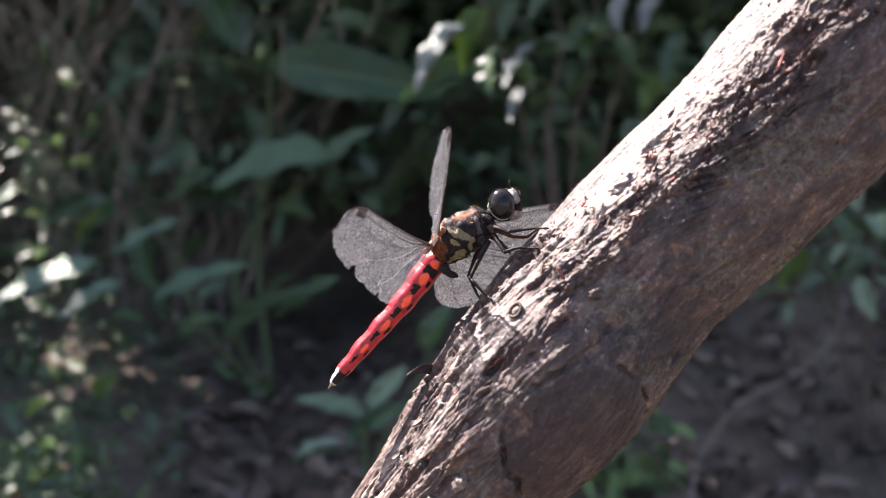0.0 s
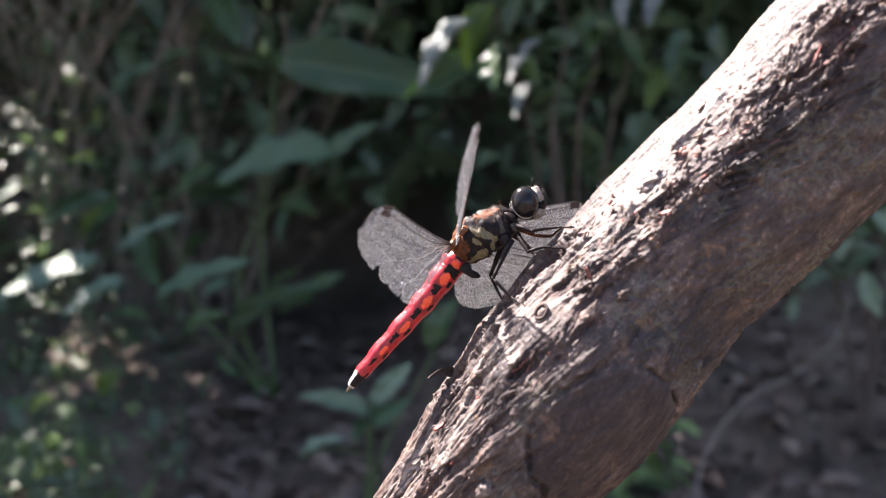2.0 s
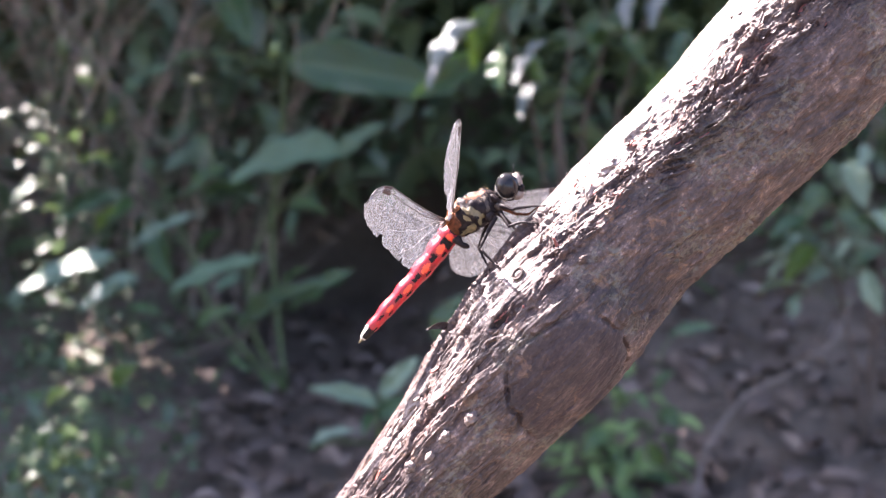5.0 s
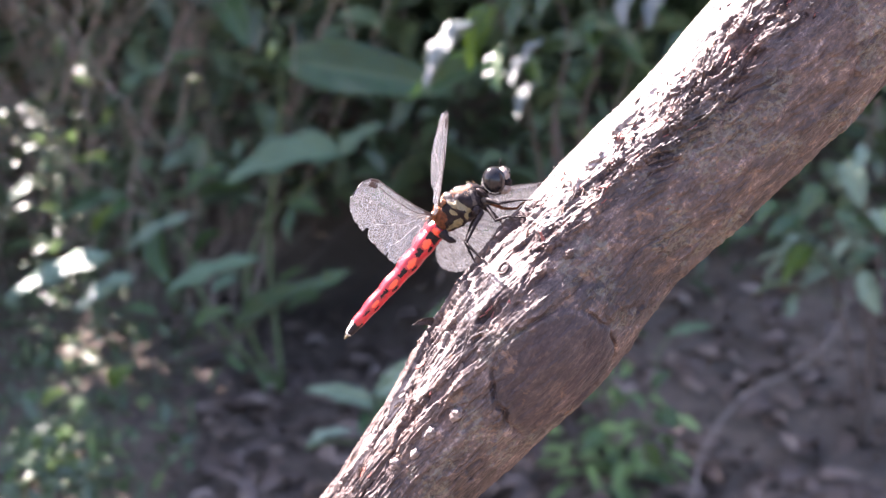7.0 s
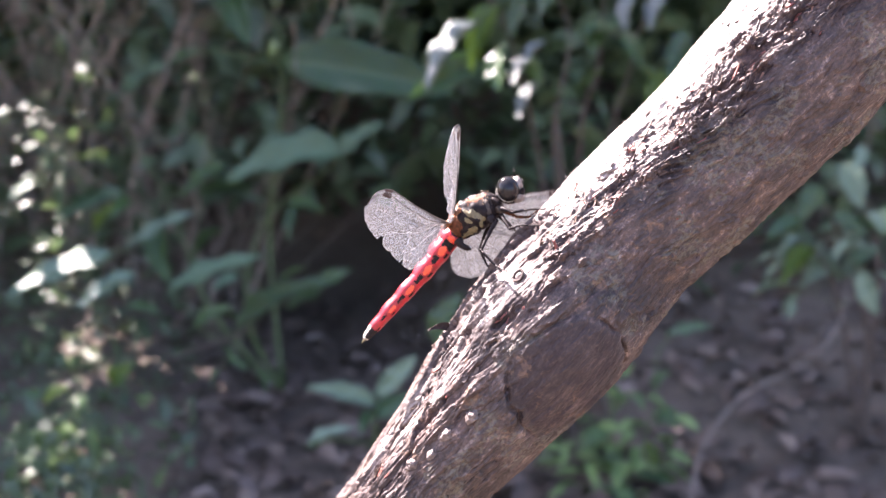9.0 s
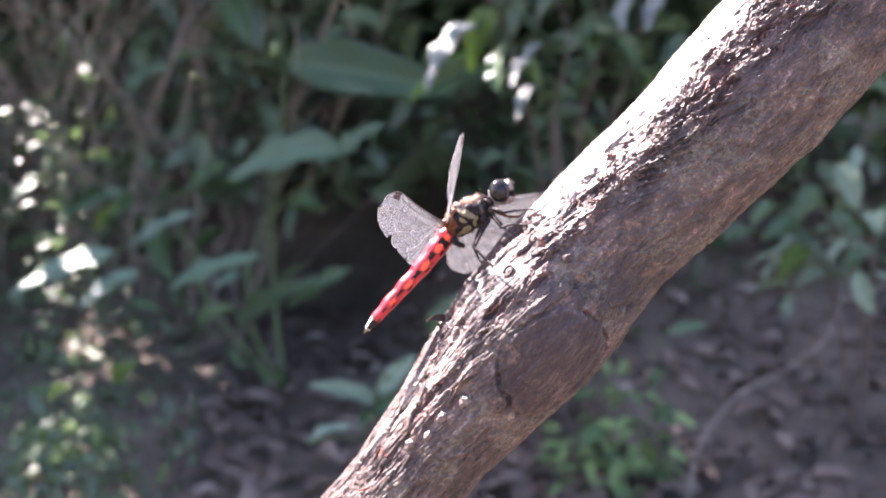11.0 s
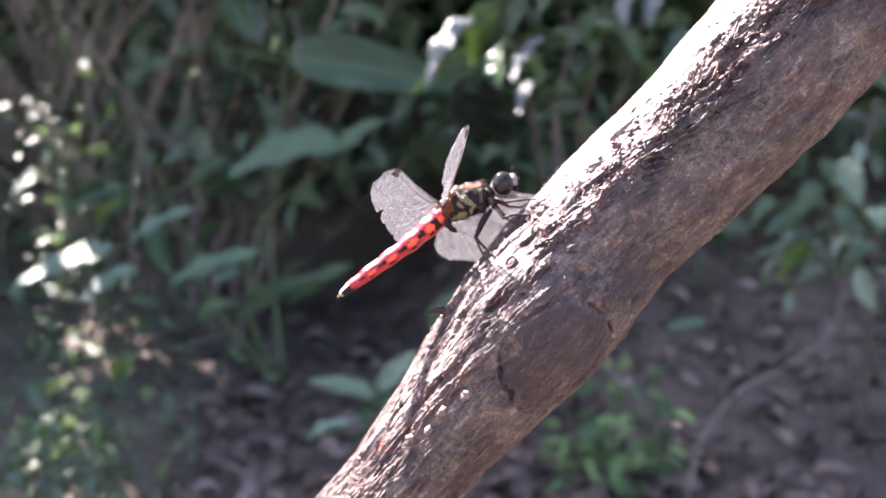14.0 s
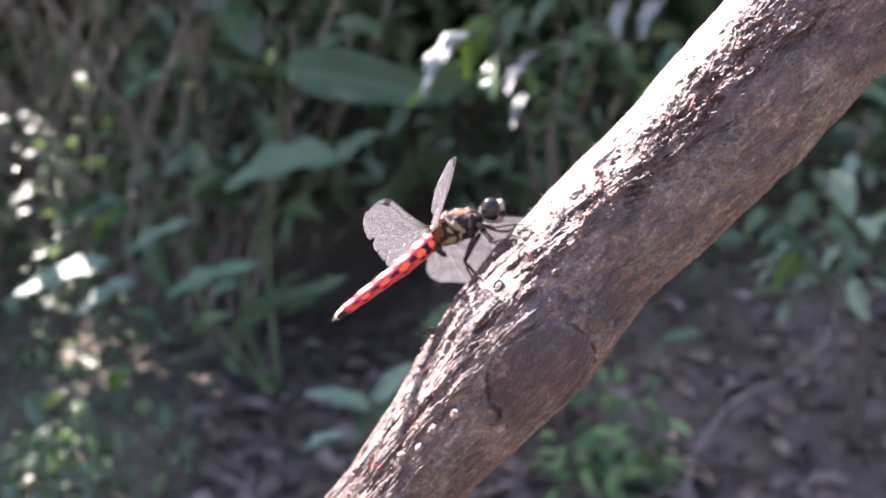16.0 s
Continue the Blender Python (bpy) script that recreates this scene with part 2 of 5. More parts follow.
VEIN = plain_material("wing_vein", (0.045, 0.035, 0.033), 0.4, spread=0.3)
VEIN_PALE = plain_material("fine_wing_vein", (0.24, 0.22, 0.215), 0.35, spread=0.3)
VEIN_LIGHT = plain_material("pale_wing_vein", (0.45, 0.43, 0.42), 0.3, spread=0.2)
STIGMA = plain_material("dark_wing_spot", (0.045, 0.022, 0.018), 0.45)


# ================= helpers =================
def empty(name, place, label, category, group="", kind=""):
    ob = new(name)
    ob.empty_display_size = 0.01
    ob.location = place
    return tagged(ob, label, category, group, kind)


def origin_of(ob):
    o = Vector(ob.location)
    while ob.parent:
        ob = ob.parent
        o = o + Vector(ob.location)
    return o


def part(name, bm, mats, parent=None, label="", smooth=True):
    """One mesh object, from a bmesh in world coordinates."""
    me = bpy.data.meshes.new(name)
    o = origin_of(parent) if parent else Vector((0, 0, 0))
    bmesh.ops.translate(bm, verts=bm.verts, vec=-o)
    bm.to_mesh(me)
    bm.free()
    for m in mats if isinstance(mats, (list, tuple)) else [mats]:
        me.materials.append(m)
    if smooth:
        me.polygons.foreach_set("use_smooth", [True] * len(me.polygons))
    ob = new(name, me)
    if parent:
        ob.parent = parent
    if label:
        tagged(ob, label)
    return ob


def tube(bm, points, radii, sides=8, mat=0):
    """A tapered tube along points."""
    pts = [Vector(p) for p in points]
    rings, side = [], None
    for k, p in enumerate(pts):
        d = (pts[min(k + 1, len(pts) - 1)] - pts[max(k - 1, 0)]).normalized()
        if side is None:
            side = d.orthogonal().normalized()
        side = (side - d * side.dot(d)).normalized()
        up = d.cross(side)
        rings.append([bm.verts.new(p + (side * math.cos(a) + up * math.sin(a)) * radii[k]) for a in (2 * math.pi * j / sides for j in range(sides))])
    for a, b in zip(rings, rings[1:]):
        for j in range(sides):
            bm.faces.new((a[j], a[(j + 1) % sides], b[(j + 1) % sides], b[j])).material_index = mat
    bm.faces.new(rings[0][::-1]).material_index = mat
    bm.faces.new(rings[-1]).material_index = mat


def bent(points, steps=4):
    """A smooth line through points."""
    p = [Vector(q) for q in points]
    p = [2 * p[0] - p[1], *p, 2 * p[-1] - p[-2]]
    out = []
    for k in range(1, len(p) - 2):
        for j in range(steps):
            s = j / steps
            a, b, c, d = p[k - 1:k + 3]
            out.append(0.5 * (2 * b + (c - a) * s + (2 * a - 5 * b + 4 * c - d) * s * s + (3 * b - a - 3 * c + d) * s ** 3))
    return out + [p[-2]]


def blob(bm, centre, axes, sizes, mat=0, rings=12, sides=18, wobble=0.0):
    """An ellipsoid with the given axes and half sizes."""
    m = Matrix.Identity(4)
    for k in range(3):
        for r in range(3):
            m[r][k] = axes[k][r] * sizes[k]
    made = bmesh.ops.create_uvsphere(bm, u_segments=sides, v_segments=rings, radius=1.0)["verts"]
    for v in made:
        if wobble:
            v.co *= 1 + wobble * noise.noise(v.co * 2.3 + Vector(centre) * 900)
        v.co = m @ v.co + Vector(centre)
    for f in {f for v in made for f in v.link_faces}:
        f.material_index = mat


def rough(x, y, z=0.0):
    return noise.noise(Vector((x, y, z)))


# ================= ground =================
def ground_height(x, y):
    bank = 0.0
    if y > 1.15:
        bank = 0.42 * (y - 1.15) ** 2 / (y - 1.15 + 0.4)
    bank = bank if y < 3.2 else 0.42 * 2.05 ** 2 / 2.45 + 0.25 * (1 - math.exp(-(y - 3.2) * 0.3))
    near = max(0.0, 1 - (x * x + y * y) / 900)
    # a low dark hollow runs back under the bushes
    if 1.15 < y < 3.2:
        bank *= 1 - 0.92 * math.exp(-((x / y + 0.15) / 0.16) ** 4) * min(1.0, (3.2 - y) / 0.7)
    return bank + near * (0.03 * rough(x * 2.3, y * 2.3) + 0.012 * rough(x * 9, y * 9, 3))


def ground():
    bm = bmesh.new()
    def lines(fine_from, fine_to, step, far):
        v, s = [], step
        q = fine_from
        while q < fine_to:
            v.append(q)
            q += step
        while q < far:
            v.append(q)
            s *= 1.35
            q += s
        q, s, low = fine_from, step, []
        while q > -far:
            s *= 1.35
            q -= s
            low.append(q)
        return low[::-1] + v
    xs, ys = lines(-1.6, 1.6, 0.05, 400), lines(-0.6, 3.4, 0.05, 400)
    grid = [[bm.verts.new((x, y, ground_height(x, y))) for x in xs] for y in ys]
    for a, b in zip(grid, grid[1:]):
        for k in range(len(xs) - 1):
            bm.faces.new((a[k], a[k + 1], b[k + 1], b[k]))
    return tagged(part("ground", bm, SOIL), "dark bare forest soil rising into a bank", "ground", kind="structure")


ground()

# ================= the slanting stem =================
# centre line and radius, from the root to the top
AXIS = [(-0.425, 0.172, -0.03, 0.021), (-0.30, 0.166, 0.129, 0.0150), (-0.12, 0.158, 0.348, 0.0118), (-0.04, 0.1538, 0.4475, 0.0112),
        (-0.0089, 0.1521, 0.4854, 0.0111), (-0.0009, 0.1516, 0.4975, 0.0116), (0.0054, 0.1511, 0.5056, 0.0128), (0.0105, 0.1508, 0.5123, 0.0139),
        (0.0173, 0.1505, 0.5206, 0.0153), (0.0238, 0.1502, 0.5294, 0.0151), (0.0326, 0.1497, 0.5404, 0.0143), (0.0439, 0.1493, 0.5515, 0.0148),
        (0.0610, 0.1484, 0.5705, 0.0155), (0.095, 0.1466, 0.611, 0.0160), (0.20, 0.141, 0.737, 0.0155), (0.36, 0.133, 0.93, 0.0135), (0.50, 0.126, 1.10, 0.0120)]


PLATE = (-10.5, -0.30)   # millimetres along the stem, and the angle round it
# old ridges of bark: (millimetres along, angle) from end to end, and their half width
RIDGES = [([(-10.2, 0.71), (-2.4, 0.59), (5.4, 0.60)], 0.55), ([(-12.6, 1.25), (-3.8, 1.27), (8.6, 1.12)], 0.7), ([(-15.4, 0.27), (-7.8, 0.29), (0.6, -0.01)], 0.5),
          ([(12.0, 0.63), (17.2, 0.48), (20.8, 0.68)], 0.5), ([(5.6, 0.85), (14.0, 0.85), (15.2, 0.96)], 0.5), ([(-21.6, 0.88), (-15.2, 0.99), (-9.0, 1.05)], 0.6),
          ([(-23.8, 0.61), (-16.0, 0.59), (-13.4, 0.68)], 0.5), ([(25.0, 1.11), (37.8, 1.16)], 0.5), ([(21.8, 0.67), (27.6, 0.64), (34.6, 0.72)], 0.45), ([(-27, 1.2), (-38, 1.05), (-52, 1.1)], 0.6)]
# pale patches, some where the outer bark is gone, some painted as sunlight: millimetres along, angle, half length, half
# width
BARE_LIT = [(-2.4, 0.80, 6.5, 0.13), (8.5, 0.86, 7.0, 0.10), (18.5, 0.93, 7.5, 0.12), (-12.5, 1.04, 4.0, 0.15), (-18.5, 0.96, 4.5, 0.13), (-31.0, 1.05, 9.0, 0.16), (-42.0, 1.12, 8.0, 0.16), (-9.0, 0.80, 5.0, 0.10), (-23.0, 0.80, 9.0, 0.11), (-37.0, 0.85, 8.0, 0.12), (13.0, 0.70, 5.0, 0.07), (18.0, 1.18, 11.0, 0.24), (36.0, 1.15, 14.0, 0.22), (-6.0, 1.05, 5.0, 0.10)]
PERM = np.random.RandomState(7).permutation(256)
GRAD = np.random.RandomState(8).normal(size=(256, 3))
GRAD = (GRAD / np.linalg.norm(GRAD, axis=1)[:, None]).astype(np.float32)


def field(x, y, z, octaves=1):
    """Gradient noise over arrays, about -1 to 1."""
    total, size = 0.0, 1.0
    for k in range(octaves):
        whole = [np.floor(v) for v in (x, y, z)]
        cell = [v.astype(np.int64) for v in whole]
        f = [(v - w).astype(np.float32) for v, w in zip((x, y, z), whole)]
        u = [v * v * v * (v * (v * 6 - 15) + 10) for v in f]
        value = 0.0
        for a in (0, 1):
            for b in (0, 1):
                for c in (0, 1):
                    g = GRAD[PERM[(PERM[(PERM[(cell[0] + a) & 255] + cell[1] + b) & 255] + cell[2] + c) & 255]]
                    dot = g[..., 0] * (f[0] - a) + g[..., 1] * (f[1] - b) + g[..., 2] * (f[2] - c)
                    value = value + dot * (u[0] if a else 1 - u[0]) * (u[1] if b else 1 - u[1]) * (u[2] if c else 1 - u[2])
        total, size = total + value * (1.5 * size), size * 0.55
        x, y, z = x * 2.03 + 11.3, y * 2.03 + 5.1, z * 2.03 + 7.7
    return total


def ease(v, low, high):
    v = np.clip((v - low) / (high - low), 0, 1)
    return v * v * (3 - 2 * v)


class Stem:
    def __init__(self):
        self.s = [0.0]
        for a, b in zip(AXIS, AXIS[1:]):
            self.s.append(self.s[-1] + (Vector(b[:3]) - Vector(a[:3])).length)
        zero = self.s[9]
        self.s = np.array([q - zero for q in self.s])
        self.data = np.array(AXIS)
        fine = np.arange(-0.072, 0.098, 0.00016)
        self.stations = np.concatenate([np.arange(self.s[0], -0.12, 0.006), np.arange(-0.12, -0.072, 0.002), fine, np.arange(0.098, 0.14, 0.002), np.arange(0.14, self.s[-1], 0.008)])
        turn = 2 * np.pi * np.arange(521) / 520
        self.angles = turn - 0.38 * np.sin(turn)   # closer together on the front
        self.relief()

    def at(self, s):
        q = [float(np.interp(s, self.s, self.data[:, k])) for k in range(4)]
        e = 0.004
        a = Vector([float(np.interp(s - e, self.s, self.data[:, k])) for k in range(3)])
        b = Vector([float(np.interp(s + e, self.s, self.data[:, k])) for k in range(3)])
        d = (b - a).normalized()
        front = Vector((0, -1, 0))
        front = (front - d * front.dot(d)).normalized()
        return Vector(q[:3]), q[3], d, front, front.cross(d)

    def relief(self):
        """The radius over the whole bark, and how much of the outer layers is left there. Angle 0 looks to the front, positive to the upper side."""
        r0 = sum(w * np.interp(self.stations + e, self.s, self.data[:, 3]) for e, w in ((-0.003, 0.25), (0, 0.5), (0.003, 0.25)))
        along, a = np.meshgrid(self.stations * 1000, (self.angles[:-1] + np.pi) % (2 * np.pi) - np.pi, indexing="ij")
        x = np.where(along < 2, 0.62 * along + 0.76, along)   # longer plates towards the foot
        y, z = 13 * np.cos(a + 0.010 * x), 13 * np.sin(a + 0.010 * x)   # the grain twists a little
        warp = field(x * 0.10, y * 0.2, z * 0.2, 2)
        wide = field(x * 0.045, y * 0.09, z * 0.09)
        mid = field(x * 0.13 + 3, y * 0.30, z * 0.30, 2)
        low, high = 1 - ease(along, -8, 12), ease(along, 30, 45)
        # where the bark flakes: a band along the upper front, wider at the top and the foot
        centre = 0.66 + 0.14 * low - 0.10 * high + 0.25 * wide
        flaky = np.exp(-((a - centre) / (0.28 + 0.28 * low + 0.14 * high)) ** 2) * (1 - 0.68 * low) * np.clip(0.8 + 1.1 * mid, 0.2, 1)
        under = (0.13 + 0.22 * np.clip(mid + 0.2, 0, 1)) * (1 - ease(a, 0.9, 1.3))
        edge_band = 0.85 * np.exp(-((a - 1.38) / 0.20) ** 2) * ease(along, -30, -20) * (1 - 0.82 * ease(along, 4, 12)) * (1 - ease(along, 60, 90))
        amount = np.maximum(np.maximum(flaky, under), edge_band) + 0.04
        h, left = 0.0, 0.0
        for fa, fc, off, edge, size in ((0.065, 0.30, 0, -0.10, 0.75), (0.105, 0.44, 10, 0.02, 0.62), (0.16, 0.62, 20, 0.05, 0.46), (0.28, 0.95, 30, 0.0, 0.28), (0.65, 1.6, 40, 0.05, 0.15)):
            n = field(x * fa + 0.5 * warp + off, y * fc + 0.5 * warp, z * fc - 0.5 * warp, 4)
            step = ease(n, edge - 0.035, edge + 0.035)
            lip = np.exp(-((n - edge - 0.05) / 0.05) ** 2)
            h = h + size * (step - 0.5 + 0.30 * lip - 0.25 * np.clip(n - edge, 0, 0.6))
            left = left + size * step
        left = left / 2.26
        fibre = field(x * 0.14 + warp, y * 1.15, z * 1.15, 2)
        pleat = field(x * 0.075 + 1.3 * warp, y * 0.42 + 0.5 * warp, z * 0.42, 3)
        crumb = field(x * 1.3, y * 1.3, z * 1.3, 3)
        hair = np.exp(-(field(x * 0.06 + 9, y * 1.5, z * 1.5, 2) / 0.035) ** 2)
        split = np.exp(-(field(x * 0.085 + 4, y * 0.80, z * 0.80, 3) / 0.055) ** 2) * np.clip(0.3 + 0.5 * low + 0.8 * flaky, 0, 1)
        thread = field(x * 0.22 + 6, y * 2.3, z * 2.3, 2)
        pale = np.zeros_like(x)
        for x0, a0, lx, la in BARE_LIT:
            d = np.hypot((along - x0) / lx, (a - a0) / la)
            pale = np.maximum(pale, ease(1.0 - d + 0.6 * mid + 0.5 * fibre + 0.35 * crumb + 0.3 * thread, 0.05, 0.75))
        # a ledge: above it the bark faces the light, below it falls back
        line = np.interp(along, [-40, -10, -3.4, 0.8, 5.6, 12, 20, 40], [0.85, 0.68, 0.57, 0.53, 0.54, 0.45, 0.55, 0.62])
        ledge = ease(a - line + 0.10 * mid + 0.035 * fibre + 0.03 * crumb, -0.035, 0.03) * (1 - 0.75 * ease(a - line, 0.03, 0.55)) * ease(along, -22, -8) * (1 - ease(along, 22, 34))
        lichen = ease(field(along * 0.11 + 50, y * 0.14, z * 0.14, 3), 0.02, 0.22) * (1 - ease(a, 0.3, 0.6))
        pit = ease(field(x * 0.24 + 70, y * 0.42, z * 0.42, 3), 0.30, 0.44) * (0.35 + 0.65 * np.exp(-((a - 0.95) / 0.45) ** 2)) * ease(-along, -14, 0)
        calm = np.exp(-((along + 3.0) / 4.5) ** 2 - ((a - 0.80) / 0.24) ** 2)   # smooth round the leaf scar
        pit = pit * (1 - calm)
        # a smooth plate with a cracked rim on the shaded front
        d = np.hypot((along - PLATE[0]) / 11.5, (a - PLATE[1]) / 0.62) + 0.08 * mid + 0.07 * warp
        flat = 1 - ease(d, 0.8, 1.1)
        rim = np.exp(-((d - 1.0) / 0.035) ** 2) * np.clip(0.55 + 1.5 * mid, 0.2, 1)
        ridge = np.zeros_like(x)
        for line, half in RIDGES:
            near = np.full(x.shape, 1e3)
            for (x0, a0), (x1, a1) in zip(line, line[1:]):
                px, py, qx, qy = along - x0, (a - a0) * 14.5, x1 - x0, (a1 - a0) * 14.5
                u = np.clip((px * qx + py * qy) / (qx * qx + qy * qy), 0, 1)
                near = np.minimum(near, np.hypot(px - u * qx, py - u * qy))
            ridge += np.exp(-((near + 0.5 * fibre + 0.35 * crumb) / half) ** 2) * (0.7 + 0.7 * mid)
        bulge = 3.7 * low * np.exp(-(a / 0.76) ** 2)
        h = h * amount * (1 - 0.55 * np.maximum(pale, calm)) + 0.5 * ledge - 0.75 * pit * (1 - flat) + bulge + 0.65 * wide + 0.28 * mid * (1 - 0.6 * flat) + (1 - 0.75 * flat) * (0.10 * fibre + 0.08 * thread * (0.5 + low) - 0.22 * split + (0.115 * (0.6 + amount) * (1 - 0.35 * low) + 0.14 * lichen) * crumb * (1 - 0.4 * pale) + 0.36 * pleat * (0.2 + low)) + 0.25 * flat - 1.2 * rim + 0.55 * ridge - 0.22 * hair * ease(a, 0.6, 1.0)
        self.grid = r0[:, None] + 0.001 * h
        self.grid = np.concatenate([self.grid, self.grid[:, :1]], axis=1)
        self.plate = flat
        self.pale, self.lichen = pale * (1 - 0.8 * pit), lichen * (1 - flat)
        self.left = (1 - np.clip(amount * 1.6, 0, 1) * (1 - left)) * (1 - 0.5 * flat) * (1 - 0.8 * pit)

    def radius(self, s, a):
        a = a % (2 * math.pi)
        i = min(max(int(np.searchsorted(self.stations, s)) - 1, 0), len(self.stations) - 2)
        j = min(max(int(np.searchsorted(self.angles, a)) - 1, 0), len(self.angles) - 2)
        u = (s - self.stations[i]) / (self.stations[i + 1] - self.stations[i])
        v = (a - self.angles[j]) / (self.angles[j + 1] - self.angles[j])
        g = self.grid
        return float((g[i, j] * (1 - v) + g[i, j + 1] * v) * (1 - u) + (g[i + 1, j] * (1 - v) + g[i + 1, j + 1] * v) * u)

    def point(self, s, a, lift=0.0):
        c, r, d, front, up = self.at(s)
        n = front * math.cos(a) + up * math.sin(a)
        return c + n * (self.radius(s, a) + lift), n, d

    def nearest(self, p):
        p = Vector(p)
        best = min((k * 0.002 for k in range(-60, 61)), key=lambda s: (self.at(s)[0] - p).length)
        best = min((best + k * 0.0002 for k in range(-10, 11)), key=lambda s: (self.at(s)[0] - p).length)
        c, r, d, front, up = self.at(best)
        v = p - c
        return best, math.atan2(v.dot(up), v.dot(front))

    def mesh(self, origin):
        rows, n = [], len(self.angles) - 1
        cos, sin = np.cos(self.angles[:-1])[:, None], np.sin(self.angles[:-1])[:, None]
        for k, s in enumerate(self.stations):
            c, r, d, front, up = self.at(s)
            rows.append(np.array(c - origin) + (cos * np.array(front) + sin * np.array(up)) * self.grid[k, :-1, None])
        m = len(rows)
        i = np.arange((m - 1) * n).reshape(m - 1, n)
        faces = np.stack([i, np.roll(i, -1, 1), np.roll(i, -1, 1) + n, i + n], -1).reshape(-1, 4)
        me = bpy.data.meshes.new("bark")
        me.from_pydata(np.concatenate(rows), [], faces.tolist() + [list(range(n))[::-1], list(range((m - 1) * n, m * n))])
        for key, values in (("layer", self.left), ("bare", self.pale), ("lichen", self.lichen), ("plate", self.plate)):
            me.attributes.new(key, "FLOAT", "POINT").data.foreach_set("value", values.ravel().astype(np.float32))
        me.materials.append(BARK)
        me.polygons.foreach_set("use_smooth", [True] * len(me.polygons))
        return me


stem = Stem()


def slanting_stem():
    ob = empty("slanting_stem", (AXIS[0][0], AXIS[0][1], 0.0), "rough grey-brown woody stem with flaking bark, rooted in soil", "branch")
    bark = new("bark", stem.mesh(origin_of(ob)))
    bark.parent = ob
    rng = random.Random(12)
    # curled flakes lifting off the bark
    shapes = []
    for k in range(6):
        b = bmesh.new()
        rows = []
        for i in range(6):
            u = i / 5
            w = (0.45 + 0.55 * math.sin(0.4 + u * 2.3)) * (0.3 + 0.25 * rng.random())
            rows.append([b.verts.new((u + 0.1 * rng.random(), w * (v - 0.5), 0.22 * u * u * (0.4 + 0.6 * k / 5) + 0.25 * (v - 0.5) ** 2)) for v in (0, 0.5, 1)])
        for p0, p1 in zip(rows, rows[1:]):
            for j in range(2):
                b.faces.new((p0[j], p0[j + 1], p1[j + 1], p1[j]))
        e = bmesh.ops.extrude_face_region(b, geom=list(b.faces))
        bmesh.ops.translate(b, verts=[v for v in e["geom"] if isinstance(v, bmesh.types.BMVert)], vec=(0, 0, -0.07))
        me = bpy.data.meshes.new("bark_flake")
        b.to_mesh(me)
        b.free()
        me.materials.append(FLAKE if k % 2 == 0 else CRUST)
        me.polygons.foreach_set("use_smooth", [True] * len(me.polygons))
        shapes.append(me)
    for k in range(200):
        s_, a_ = (rng.uniform(0.008, 0.085) if k % 3 else rng.uniform(-0.06, 0.085)), rng.gauss(0.68, 0.18) if k % 4 else rng.gauss(0.6, 0.35)
        p, nrm, d = stem.point(s_, a_, -0.0002)
        turn = rng.gauss(0, 0.3) + (math.pi if rng.random() < 0.5 else 0)
        x = (d * math.cos(turn) + nrm.cross(d) * math.sin(turn)).normalized()
        y = nrm.cross(x)
        size = rng.uniform(0.0005, 0.0016) if k % 3 else rng.uniform(0.0010, 0.0020)
        f = new("bark_flake", rng.choice(shapes))
        f.parent = ob
        m = Matrix((x * size * 1.3, y * size * rng.uniform(0.5, 0.9), nrm * size * rng.uniform(0.8, 1.8))).transposed().to_4x4()
        m.translation = p - origin_of(ob)
        f.matrix_basis = m
    # the finer crust of flakes between them
    cv, cf = [], []
    tries = 0
    while tries < 2600:
        tries += 1
        if tries % 14 == 0:
            s_, a_ = rng.uniform(-0.035, 0.012), rng.uniform(1.0, 1.75)
        elif tries % 5 < 3:
            s_, a_ = rng.uniform(0.004, 0.09), rng.gauss(0.68, 0.17)
        else:
            s_, a_ = rng.uniform(-0.065, 0.02), rng.gauss(0.85, 0.38)
            if tries % 3:
                continue
        clump = noise.noise(Vector((s_ * 160, a_ * 4.5, 1.0))) + 0.6 * noise.noise(Vector((s_ * 420, a_ * 11, 4.0)))
        if clump < 0.20:
            continue
        p, nrm, d = stem.point(s_, a_, -0.00022)
        turn = rng.gauss(0.10, 0.20) + (math.pi if rng.random() < 0.5 else 0)
        x = (d * math.cos(turn) + nrm.cross(d) * math.sin(turn) + nrm * rng.uniform(-0.03, 0.10)).normalized()
        y = nrm.cross(x).normalized()
        z = x.cross(y)
        size = rng.uniform(0.0007, 0.0019)
        me = rng.choice(shapes)
        k0, wide, lift = len(cv), rng.uniform(0.4, 1.0), rng.uniform(0.4, 1.6)
        bow = rng.gauss(0, 0.06)
        for v in me.vertices:
            cv.append(p + x * (v.co.x * size) + y * ((v.co.y * wide + bow * math.sin(v.co.x * 3)) * size) + z * (v.co.z * size * lift))
        for f in me.polygons:
            cf.append([k0 + q for q in f.vertices])
    me = bpy.data.meshes.new("bark_crust")
    me.from_pydata([tuple(v - origin_of(ob)) for v in cv], [], cf)
    me.materials.append(CRUST)
    crust = new("bark_crust", me)
    crust.parent = ob
    tagged(crust, "crust of small curled bark flakes", kind="stuff")
    # fine fibres standing off the upper edge
    b = bmesh.new()
    for k in range(110):
        p, nrm, d = stem.point(rng.uniform(-0.06, 0.085), rng.gauss(1.45, 0.25), -0.0001)
        way = (nrm * rng.uniform(0.3, 1.0) + d * rng.gauss(0, 0.9)).normalized()
        long = rng.uniform(0.0003, 0.0011)
        curl = nrm.cross(d) * rng.gauss(0, 0.4)
        tube(b, [p, p + way * long * 0.5, p + (way + curl).normalized() * long], [0.00007, 0.00005, 0.00002], 4)
